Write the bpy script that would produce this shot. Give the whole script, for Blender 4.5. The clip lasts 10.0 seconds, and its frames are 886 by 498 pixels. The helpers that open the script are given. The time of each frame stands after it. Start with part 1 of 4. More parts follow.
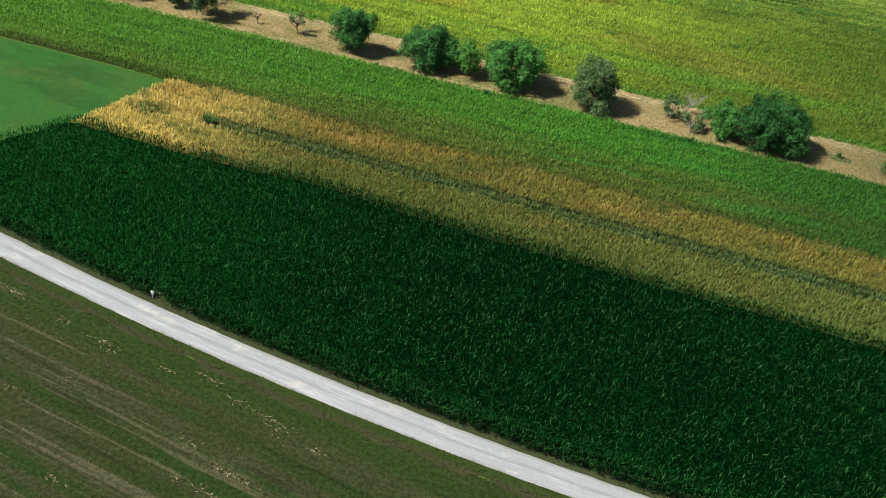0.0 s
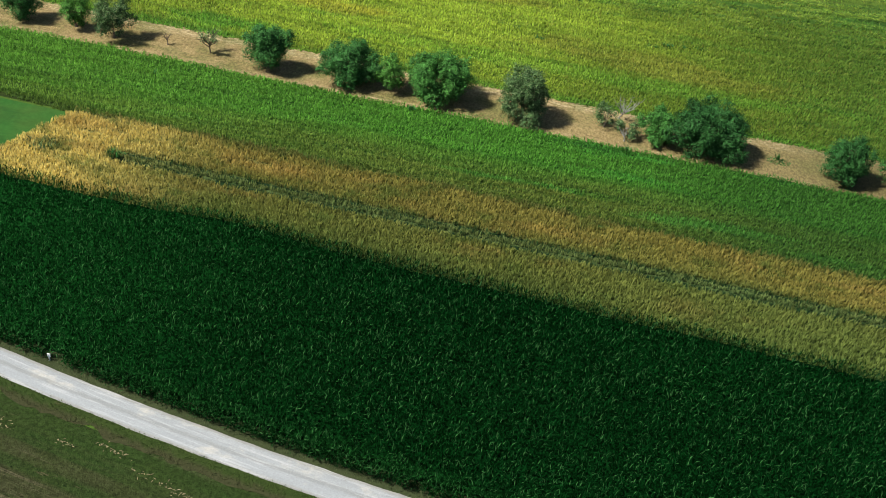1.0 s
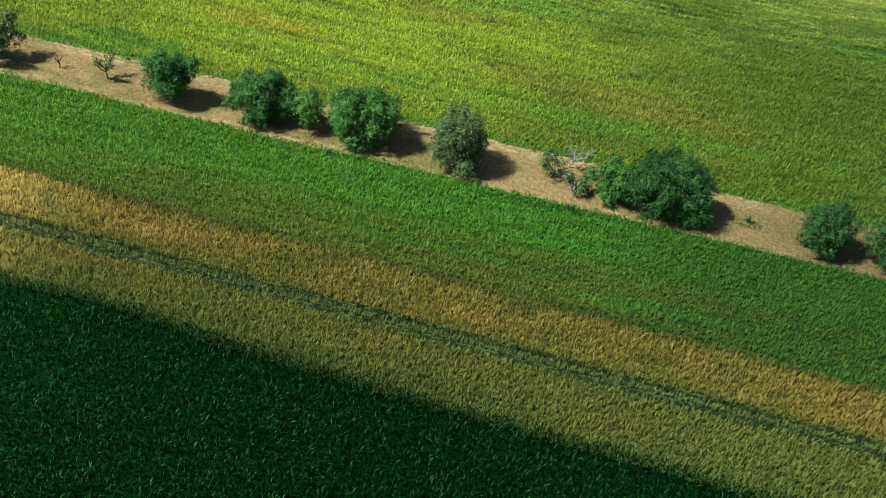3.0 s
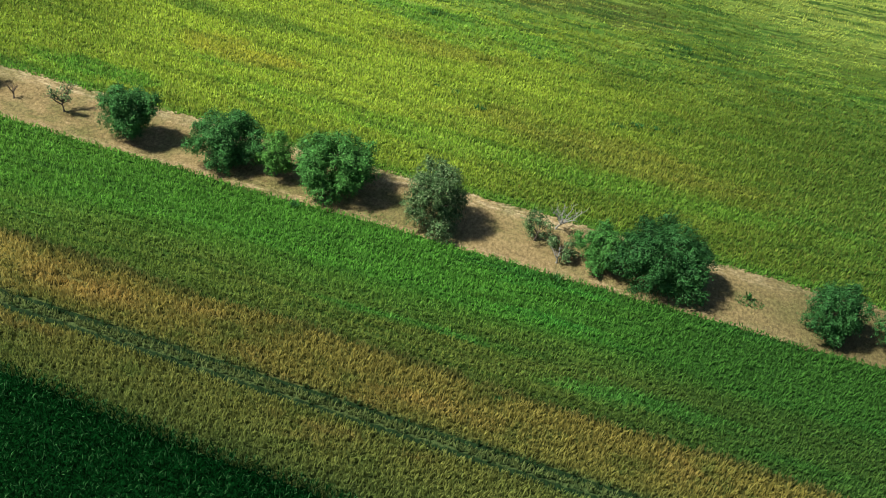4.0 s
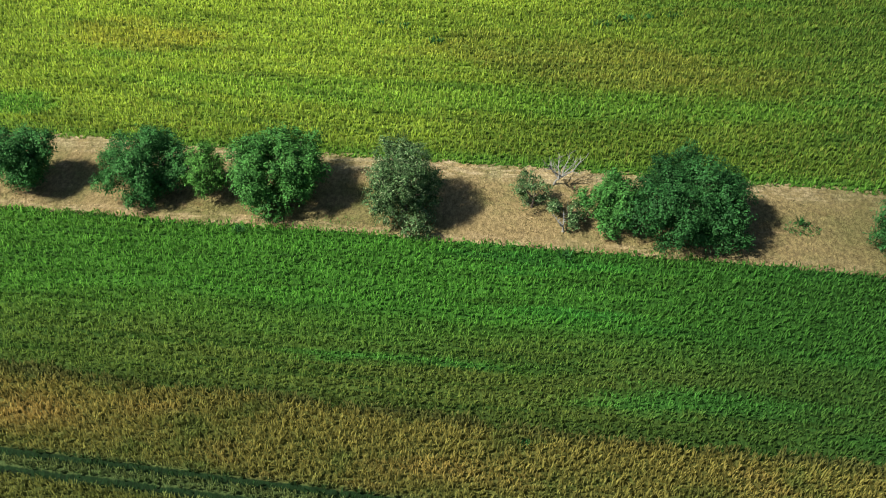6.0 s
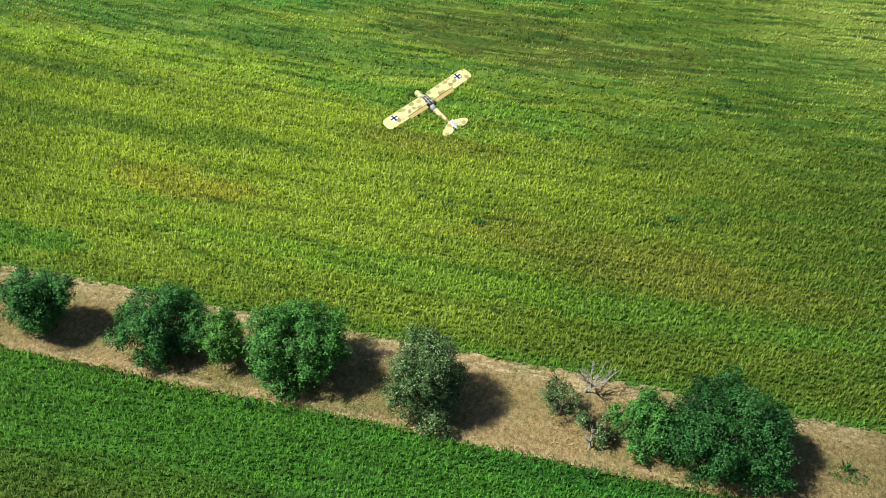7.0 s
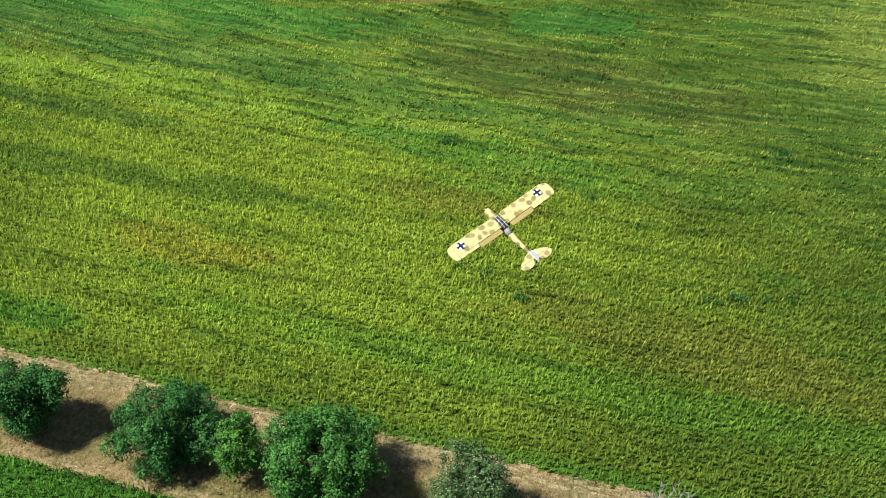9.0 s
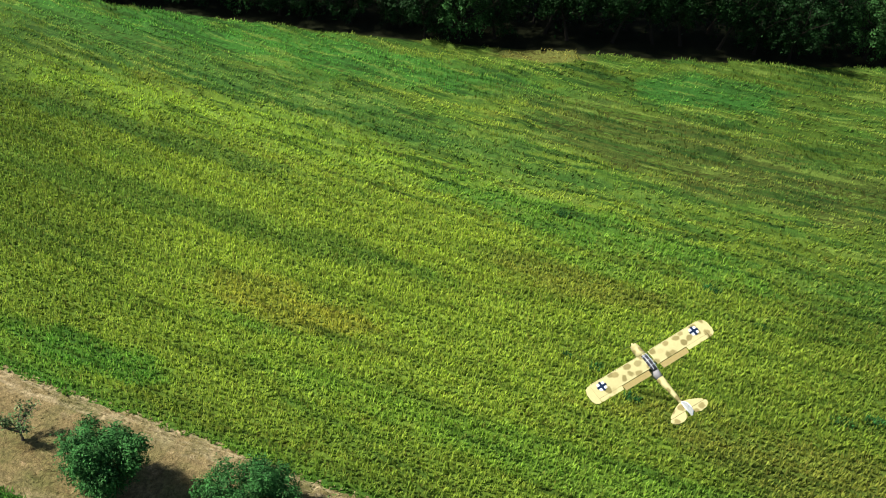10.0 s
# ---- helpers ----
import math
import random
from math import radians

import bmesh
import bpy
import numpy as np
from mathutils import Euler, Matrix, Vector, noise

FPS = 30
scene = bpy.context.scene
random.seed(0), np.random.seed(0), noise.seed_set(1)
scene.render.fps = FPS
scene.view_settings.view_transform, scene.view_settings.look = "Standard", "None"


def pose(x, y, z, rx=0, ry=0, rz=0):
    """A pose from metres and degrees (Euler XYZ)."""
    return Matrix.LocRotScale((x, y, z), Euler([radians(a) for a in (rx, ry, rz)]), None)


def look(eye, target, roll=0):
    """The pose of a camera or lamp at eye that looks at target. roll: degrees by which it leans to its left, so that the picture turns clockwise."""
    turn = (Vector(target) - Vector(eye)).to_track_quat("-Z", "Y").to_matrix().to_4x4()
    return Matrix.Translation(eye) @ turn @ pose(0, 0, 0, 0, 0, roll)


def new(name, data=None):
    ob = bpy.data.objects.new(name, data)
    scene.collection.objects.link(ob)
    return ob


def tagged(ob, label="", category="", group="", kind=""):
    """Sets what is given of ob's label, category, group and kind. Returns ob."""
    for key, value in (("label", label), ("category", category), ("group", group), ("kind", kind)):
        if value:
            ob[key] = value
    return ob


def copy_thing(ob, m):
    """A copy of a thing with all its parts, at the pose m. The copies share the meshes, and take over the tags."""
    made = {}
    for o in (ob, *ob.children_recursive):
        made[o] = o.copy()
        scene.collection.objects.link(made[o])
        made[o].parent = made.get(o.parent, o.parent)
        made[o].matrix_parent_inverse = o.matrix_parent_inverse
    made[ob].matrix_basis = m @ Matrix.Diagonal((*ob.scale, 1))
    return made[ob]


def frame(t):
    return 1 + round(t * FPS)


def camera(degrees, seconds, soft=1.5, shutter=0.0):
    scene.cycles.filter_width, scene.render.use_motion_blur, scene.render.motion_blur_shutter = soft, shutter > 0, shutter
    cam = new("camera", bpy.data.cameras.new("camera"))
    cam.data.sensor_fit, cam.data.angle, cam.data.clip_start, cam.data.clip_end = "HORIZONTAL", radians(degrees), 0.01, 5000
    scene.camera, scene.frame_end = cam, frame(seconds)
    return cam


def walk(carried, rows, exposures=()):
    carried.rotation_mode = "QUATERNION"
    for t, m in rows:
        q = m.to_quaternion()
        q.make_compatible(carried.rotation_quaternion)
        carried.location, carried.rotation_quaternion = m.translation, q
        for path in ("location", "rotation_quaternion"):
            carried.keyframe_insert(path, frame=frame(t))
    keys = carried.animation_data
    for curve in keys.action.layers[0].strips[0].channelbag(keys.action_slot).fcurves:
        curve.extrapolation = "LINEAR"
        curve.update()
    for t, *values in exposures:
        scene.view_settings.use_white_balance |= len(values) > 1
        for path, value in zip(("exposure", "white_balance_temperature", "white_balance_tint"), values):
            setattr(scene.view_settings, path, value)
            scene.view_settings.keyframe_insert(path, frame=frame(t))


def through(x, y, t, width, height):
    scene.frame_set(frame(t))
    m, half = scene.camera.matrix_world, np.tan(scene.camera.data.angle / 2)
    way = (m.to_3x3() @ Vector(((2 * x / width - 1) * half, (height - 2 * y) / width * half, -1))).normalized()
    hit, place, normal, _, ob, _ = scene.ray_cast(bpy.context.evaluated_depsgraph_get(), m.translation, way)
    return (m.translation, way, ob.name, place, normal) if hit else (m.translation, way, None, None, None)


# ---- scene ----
cam = camera(48.14, 10.0, 0.8)
PATH = [
    (0.0, look((-0.49, -128.52, 66.02), (-15.39, -49.12, 7.07), 7.9)),
    (0.5, look((0.12, -124.46, 66.17), (-11.72, -44.51, 7.26), 7.6)),
    (1.0, look((0.94, -119.97, 66.34), (-9.46, -40.12, 7.05), 6.9)),
    (1.5, look((2.14, -114.92, 66.44), (-7.21, -35.22, 6.74), 6.3)),
    (2.0, look((3.69, -109.50, 66.34), (-4.76, -30.00, 6.29), 6.0)),
    (2.2, look((4.33, -107.19, 66.30), (-4.02, -27.89, 5.95), 6.0)),
    (3.3, look((7.60, -93.89, 65.78), (-2.95, -15.78, 4.18), 9.5)),
    (3.5, look((8.08, -91.38, 65.74), (-1.77, -13.18, 4.19), 10.5)),
    (4.0, look((8.95, -84.94, 65.65), (-3.15, -6.74, 4.45), 9.8)),
    (4.5, look((9.49, -78.68, 65.66), (4.04, -5.18, -1.94), 5.0)),
    (5.0, look((9.54, -72.55, 65.58), (10.24, -1.55, -4.81), 2.7)),
    (5.5, look((9.74, -66.27, 63.87), (4.57, 1.86, -6.38), -1.55)),
    (5.7, look((9.08, -64.09, 63.82), (1.06, 2.82, -7.34), -3.02)),
    (6.8, look((7.49, -55.92, 64.90), (-10.51, 16.28, -1.95), -0.9)),
    (7.0, look((7.14, -54.64, 64.86), (-9.20, 21.81, 2.47), 1.4)),
    (7.5, look((5.89, -52.33, 64.84), (-11.01, 27.42, 6.94), 3.1)),
    (8.0, look((4.06, -49.48, 64.73), (-13.49, 29.52, 5.93), 2.8)),
    (8.5, look((2.01, -45.69, 64.49), (-14.54, 31.26, 2.79), 2.5)),
    (9.0, look((-0.05, -41.68, 64.22), (-15.95, 34.27, 1.17), 2.4)),
    (9.5, look((-2.15, -38.08, 63.90), (-18.15, 38.37, 1.50), 2.7)),
    (10.0, look((-4.48, -35.28, 63.73), (-29.18, 40.16, 2.93), 3.8)),
]
walk(cam, PATH, [(0.0, 1.1), (6.5, 1.1), (8.5, 1.04), (10.0, 0.92)])

# ---- world, sun and exposure ----
SUN_EL, SUN_AZ = 51.0, 252.0          # degrees; azimuth clockwise from +y
world = bpy.data.worlds.new("world")
scene.world = world
world.use_nodes = True
sky = world.node_tree.nodes.new("ShaderNodeTexSky")
sky.sky_type = "NISHITA"
sky.sun_disc = False
sky.sun_elevation = radians(SUN_EL)
sky.sun_rotation = radians(SUN_AZ)
world.node_tree.links.new(sky.outputs[0], world.node_tree.nodes["Background"].inputs[0])
world.node_tree.nodes["Background"].inputs[1].default_value = 0.05
sun_dir = Vector((math.sin(radians(SUN_AZ)) * math.cos(radians(SUN_EL)), math.cos(radians(SUN_AZ)) * math.cos(radians(SUN_EL)), math.sin(radians(SUN_EL))))
sun_data = bpy.data.lights.new("sun", "SUN")
sun_data.energy, sun_data.angle, sun_data.color = 5.0, radians(4.0), (1.0, 0.95, 0.85)
sun = new("sun", sun_data)
sun.matrix_world = look(sun_dir * 300, (0, 0, 0))


# ---- material helpers ----
class Nodes:
    """Short hand for a node material."""

    def __init__(self, name, rough=0.8):
        self.m = bpy.data.materials.new(name)
        self.m.use_nodes = True
        self.t = self.m.node_tree
        self.b = self.t.nodes["Principled BSDF"]
        self.b.inputs["Roughness"].default_value = rough
        self.b.inputs["Specular IOR Level"].default_value = 0.06
        self.p = self.add("ShaderNodeNewGeometry")

    def add(self, kind, **sets):
        n = self.t.nodes.new(kind)
        for k, v in sets.items():
            n.inputs[k].default_value = v
        return n

    def link(self, a, b):
        self.t.links.new(a, b)

    def noise(self, scale, detail=3.0, rough=0.6, stretch=(1, 1, 1)):
        mp = self.add("ShaderNodeMapping")
        mp.inputs["Scale"].default_value = stretch
        self.link(self.p.outputs["Position"], mp.inputs["Vector"])
        n = self.add("ShaderNodeTexNoise", Scale=scale, Detail=detail, Roughness=rough)
        self.link(mp.outputs[0], n.inputs["Vector"])
        return n.outputs["Fac"]

    def along(self, x, v, scale, detail, rough, stretch):
        """Noise drawn out along rows: x along them, v across."""
        p = self.add("ShaderNodeCombineXYZ")
        self.link(self.math("MULTIPLY", x, stretch), p.inputs[0])
        self.link(v, p.inputs[1])
        n = self.add("ShaderNodeTexNoise", Scale=scale, Detail=detail, Roughness=rough)
        self.link(p.outputs[0], n.inputs["Vector"])
        return n.outputs["Fac"]

    def lines(self, v, gap, half):
        """1 on thin wavering lines that lie gap apart across v, else 0."""
        w = self.math("ADD", v, self.math("MULTIPLY", self.math("ADD", self.noise(0.06, 3, 0.6), -0.5), 3.0))
        w = self.math("ADD", w, self.math("MULTIPLY", self.math("ADD", self.noise(0.9, 3, 0.7), -0.5), 0.5))
        w = self.math("PINGPONG", self.math("ADD", w, 500.0), gap / 2)
        return self.span(w, half, half + 0.18, 1, 0)

    def span(self, value, lo, hi, to_lo=0.0, to_hi=1.0):
        n = self.add("ShaderNodeMapRange")
        n.inputs["From Min"].default_value, n.inputs["From Max"].default_value = lo, hi
        n.inputs["To Min"].default_value, n.inputs["To Max"].default_value = to_lo, to_hi
        n.interpolation_type = "SMOOTHSTEP"
        self.link(value, n.inputs["Value"])
        return n.outputs[0]

    def math(self, op, a, b):
        n = self.add("ShaderNodeMath")
        n.operation = op
        for i, v in enumerate((a, b)):
            if isinstance(v, (int, float)):
                n.inputs[i].default_value = v
            else:
                self.link(v, n.inputs[i])
        return n.outputs[0]

    def axis(self, i):
        n = self.add("ShaderNodeSeparateXYZ")
        self.link(self.p.outputs["Position"], n.inputs[0])
        return n.outputs[i]

    def mix(self, fac, a, b, how="MIX"):
        n = self.add("ShaderNodeMix")
        n.data_type, n.blend_type = "RGBA", how
        if isinstance(fac, (int, float)):
            n.inputs[0].default_value = fac
        else:
            self.link(fac, n.inputs[0])
        for i, v in ((6, a), (7, b)):
            if isinstance(v, tuple):
                n.inputs[i].default_value = (*v, 1)
            else:
                self.link(v, n.inputs[i])
        return n.outputs[2]

    def shade(self, colour, value, lo, hi):
        """The colour times a grey between lo and hi by value (0 to 1)."""
        g = self.span(value, 0, 1, lo, hi)
        n = self.add("ShaderNodeVectorMath")
        n.operation = "SCALE"
        self.link(colour, n.inputs[0])
        self.link(g, n.inputs["Scale"])
        return n.outputs[0]

    def island(self):
        return self.p.outputs["Random Per Island"]

    def bump(self, height, strength, distance=0.05):
        n = self.add("ShaderNodeBump", Strength=strength, Distance=distance)
        self.link(height, n.inputs["Height"])
        self.link(n.outputs[0], self.b.inputs["Normal"])

    def done(self, colour, through=0.0):
        """Sets the colour; through: how much light passes a leaf."""
        if isinstance(colour, tuple):
            self.b.inputs["Base Color"].default_value = (*colour, 1)
        else:
            self.link(colour, self.b.inputs["Base Color"])
        if through:
            tr, mx = self.add("ShaderNodeBsdfTranslucent"), self.add("ShaderNodeMixShader")
            mx.inputs[0].default_value = through
            if isinstance(colour, tuple):
                tr.inputs[0].default_value = (*colour, 1)
            else:
                self.link(colour, tr.inputs[0])
            self.link(self.b.outputs[0], mx.inputs[1])
            self.link(tr.outputs[0], mx.inputs[2])
            self.link(mx.outputs[0], self.t.nodes["Material Output"].inputs[0])
        return self.m


# ---- the plan of the fields: y of each boundary at x ----
def tan_far(x):
    return -19.4 - 0.036 * x


def tram_mid(x):
    return -27.47 - 0.036 * x


def corn_far(x):
    return -36.1 - 0.048 * x + 1.1 * np.exp(-(((x + 33) / 9) ** 2))


def road_mid(x):
    return -68.41 - 0.0847 * (x - 4) + 0.00121 * (x - 4) ** 2 if x > -60 else road_mid(-59.9) - 0.225 * (x + 59.9)


def corn_near(x):
    return road_mid(x) + 2.9


def corn_left(y):
    return -63.4 + 0.58 * (y + 32.0) if y > -46 else -71.5 + 0.1 * (y + 46)


def tan_left(y):
    return -62.1 + 0.33 * (y + 17.5)


def strip_near(x):
    return -0.35 - 0.022 * x


def strip_far(x):
    return 9.9 - 0.022 * x


def forest_edge(x):
    return 104.2 + 0.39 * x + 0.0013 * x * x


# ---- materials of the ground and crops ----
def finish(n, c, kind, lo=0.26, hi=0.50):
    """kind: "leaf" for blades, "mass" for the closed crop between them, "soil" for the ground under it.
    Mass and soil are darkened in colour for the shade between the blades.
    """
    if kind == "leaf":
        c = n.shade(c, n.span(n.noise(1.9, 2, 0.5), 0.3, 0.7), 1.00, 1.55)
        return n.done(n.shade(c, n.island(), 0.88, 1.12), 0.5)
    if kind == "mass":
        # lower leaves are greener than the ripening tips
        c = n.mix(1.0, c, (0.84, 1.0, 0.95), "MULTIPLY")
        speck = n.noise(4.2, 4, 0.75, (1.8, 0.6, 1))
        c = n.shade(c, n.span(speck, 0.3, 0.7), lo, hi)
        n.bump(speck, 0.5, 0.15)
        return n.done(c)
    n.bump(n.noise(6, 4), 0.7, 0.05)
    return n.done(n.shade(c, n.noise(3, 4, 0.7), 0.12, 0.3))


def m_meadow(name, kind):
    """The wide field beyond the tree strip: lime where it ripens and where sun is painted in, deep green elsewhere."""
    n = Nodes(name)
    x, y = n.axis(0), n.axis(1)
    big = n.noise(0.035, 4, 0.6, (1, 1.6, 1))
    ragged = n.math("ADD", n.noise(0.22, 5, 0.75, (0.5, 1.2, 1)), -0.5)
    # the drilling bends slightly: v is constant along a row
    v = n.math("SUBTRACT", y, n.math("MULTIPLY", n.math("MULTIPLY", x, x), 0.001))
    far = n.span(v, 39, 62)
    rows = n.along(x, v, 0.85, 4, 0.65, 0.06)
    fine = n.along(x, v, 0.95, 4, 0.7, 0.07)

    def patch(c, cx, cy, rx, ry, colour, most, slope=0.0):
        """A ragged oval patch of another growth."""
        dx = n.math("ADD", x, -cx)
        dy = n.math("SUBTRACT", n.math("ADD", y, -cy), n.math("MULTIPLY", dx, slope))
        dx, dy = n.math("MULTIPLY", dx, 1 / rx), n.math("MULTIPLY", dy, 1 / ry)
        d = n.math("ADD", n.math("MULTIPLY", dx, dx), n.math("MULTIPLY", dy, dy))
        d = n.math("ADD", d, n.math("MULTIPLY", ragged, 5.0))
        return n.mix(n.span(d, 0.3, 1.5, most, 0), c, colour)

    # ripeness and a painted sunlit patch: broad, left of the middle, fading to both sides
    dx = n.math("MULTIPLY", n.math("ADD", x, 34.0), 1 / 50.0)
    dy = n.math("MULTIPLY", n.math("ADD", y, -40.5), 1 / 43.0)
    d = n.math("SQRT", n.math("ADD", n.math("MULTIPLY", dx, dx), n.math("MULTIPLY", dy, dy)), 0)
    ripe_sunlit = n.span(n.math("ADD", d, n.math("MULTIPLY", n.math("ADD", big, -0.5), 1.2)), 0.3, 1.3, 1, 0)
    c = n.mix(ripe_sunlit, (0.080, 0.130, 0.018), (0.200, 0.275, 0.034))
    # right side darkened in colour for the cloud shade over it
    c = n.mix(n.math("MULTIPLY", n.span(x, 22, 52, 0, 0.6), n.span(y, 70, 43)), c, (0.040, 0.092, 0.016))
    # pale ground at the far right, brownish spots
    c = n.mix(n.math("MULTIPLY", n.span(x, 8, 40), n.span(y, 65, 93, 0, 0.62)), c, (0.27, 0.32, 0.07))
    c = n.mix(n.span(n.noise(0.09, 4, 0.7, (0.6, 1.5, 1)), 0.58, 0.72, 0, 0.45), c, (0.165, 0.170, 0.028))
    c = n.mix(n.span(n.noise(0.11, 3, 0.6, (0.35, 1.3, 1)), 0.56, 0.7, 0, 0.5), c, (0.062, 0.170, 0.024))
    c = patch(c, -70, 77.4, 46, 6, (0.055, 0.190, 0.030), 0.85, 0.08)
    c = patch(c, -62, 66.5, 52, 5, (0.075, 0.160, 0.030), 0.85, -0.10)
    c = patch(c, -64, 57.5, 36, 4.5, (0.200, 0.300, 0.034), 0.85)
    c = patch(c, -70, 50.2, 24, 1.8, (0.060, 0.125, 0.024), 0.7, -0.05)
    c = patch(c, -58, 38.8, 32, 2.4, (0.050, 0.125, 0.024), 0.5)
    c = patch(c, -40.5, 29.1, 9, 3.2, (0.260, 0.230, 0.036), 0.5)
    c = patch(c, -9, 74.2, 26, 8, (0.072, 0.084, 0.022), 0.7, -0.1)
    c = patch(c, -10, 90.5, 10, 5, (0.045, 0.165, 0.028), 0.8, 0.2)
    c = patch(c, -16, 53.4, 20, 3.5, (0.075, 0.195, 0.026), 0.7, -0.1)
    c = patch(c, 0, 20.0, 38, 2.6, (0.080, 0.215, 0.026), 0.4, -0.02)
    c = patch(c, -55, 15.8, 9, 2.2, (0.055, 0.190, 0.026), 0.7)
    c = patch(c, 11, 27.1, 20, 4.0, (0.175, 0.165, 0.034), 0.45, -0.08)
    c = patch(c, -17, 43.9, 10, 2.6, (0.150, 0.145, 0.030), 0.5)
    # the brown corner of the next field
    corner = n.math("ADD", n.math("ADD", x, n.math("MULTIPLY", y, 0.2)), n.math("MULTIPLY", ragged, 3.0))
    c = n.mix(n.math("MULTIPLY", n.span(corner, 70.7, 72.2, 0, 0.85), n.span(y, 56, 48)), c, (0.085, 0.078, 0.030))
    # dark and light rows along the drilling
    dark = n.math("MULTIPLY", n.span(rows, 0.48, 0.60), n.span(far, 0, 1, 0.22, 0.62))
    c = n.mix(dark, c, (0.040, 0.115, 0.020))
    c = n.mix(n.math("MULTIPLY", n.span(fine, 0.54, 0.60), n.span(far, 0, 1, 0.42, 0.8)), c, (0.026, 0.070, 0.013))
    c = n.mix(n.math("MULTIPLY", n.span(fine, 0.47, 0.38), n.span(far, 0, 1, 0.2, 0.65)), c, (0.20, 0.27, 0.05))
    # thin dark drill lines, a few metres apart
    c = n.mix(n.math("MULTIPLY", n.lines(v, 4.7, 0.10), n.span(n.along(x, v, 0.3, 3, 0.6, 0.25), 0.42, 0.58, 0.0, 0.55)), c, (0.036, 0.070, 0.010))
    # a rank green rim along the tree strip
    c = n.mix(n.span(n.math("ADD", n.math("ADD", y, n.math("MULTIPLY", x, 0.022)), n.math("MULTIPLY", big, 3.0)), 11.5, 14.1, 0.6, 0), c, (0.050, 0.155, 0.022))
    # dry grass where the field meets the wood
    c = patch(c, -33.5, 92.1, 8, 2.0, (0.22, 0.20, 0.055), 0.75, 0.25)
    if kind == "leaf":
        # withered blades among the green
        c = n.mix(n.span(n.island(), 0.20, 0.0, 0, 0.5), c, (0.140, 0.115, 0.036))
    c = n.mix(1.0, c, (1.04, 0.98, 0.98), "MULTIPLY")
    c = n.shade(c, n.noise(1.1, 4, 0.75, (0.6, 1.3, 1)), 1.02, 1.98)
    return finish(n, c, kind)


def m_grass_strip(name, kind):
    """The tall grass between the tree strip and the grain."""
    n = Nodes(name)
    x, y = n.axis(0), n.axis(1)
    streak = n.noise(0.16, 3, 0.6, (0.14, 1.5, 1))
    olive = n.span(n.math("ADD", y, n.math("MULTIPLY", n.math("ADD", streak, -0.5), 10.0)), -15.0, -8.5, 1, 0)
    c = n.mix(olive, (0.054, 0.150, 0.020), (0.080, 0.104, 0.021))
    c = n.mix(n.span(streak, 0.54, 0.68, 0, 0.6), c, (0.040, 0.190, 0.030))
    c = n.mix(n.span(n.noise(0.2, 4, 0.7, (0.4, 1.3, 1)), 0.56, 0.72, 0, 0.6), c, (0.049, 0.099, 0.014))
    # lighter towards the left, where sunlight is put into the colour
    c = n.mix(n.span(x, -80, 5, 0.6, 0.0), c, (0.080, 0.165, 0.024))
    rows = n.noise(1.5, 4, 0.65, (0.05, 1.0, 1))
    c = n.mix(n.span(rows, 0.51, 0.60, 0, 0.6), c, (0.020, 0.060, 0.010))
    c = n.mix(n.math("MULTIPLY", n.lines(y, 2.9, 0.10), n.span(n.noise(0.3, 3, 0.6, (0.25, 1, 1)), 0.40, 0.56, 0.05, 0.45)), c, (0.030, 0.060, 0.008))
    c = n.mix(n.span(n.math("ADD", n.math("ADD", y, 19.4), n.math("MULTIPLY", x, 0.036)), 0.3, 2.2, 0.75, 0), c, (0.036, 0.056, 0.011))
    # darker towards the right: cloud shade painted into the grass
    c = n.mix(n.span(x, 0, 34, 0, 0.75), c, (0.022, 0.066, 0.012))
    c = n.shade(c, n.noise(0.9, 4, 0.75, (0.7, 1.3, 1)), 1.12, 1.92)
    return finish(n, c, kind)


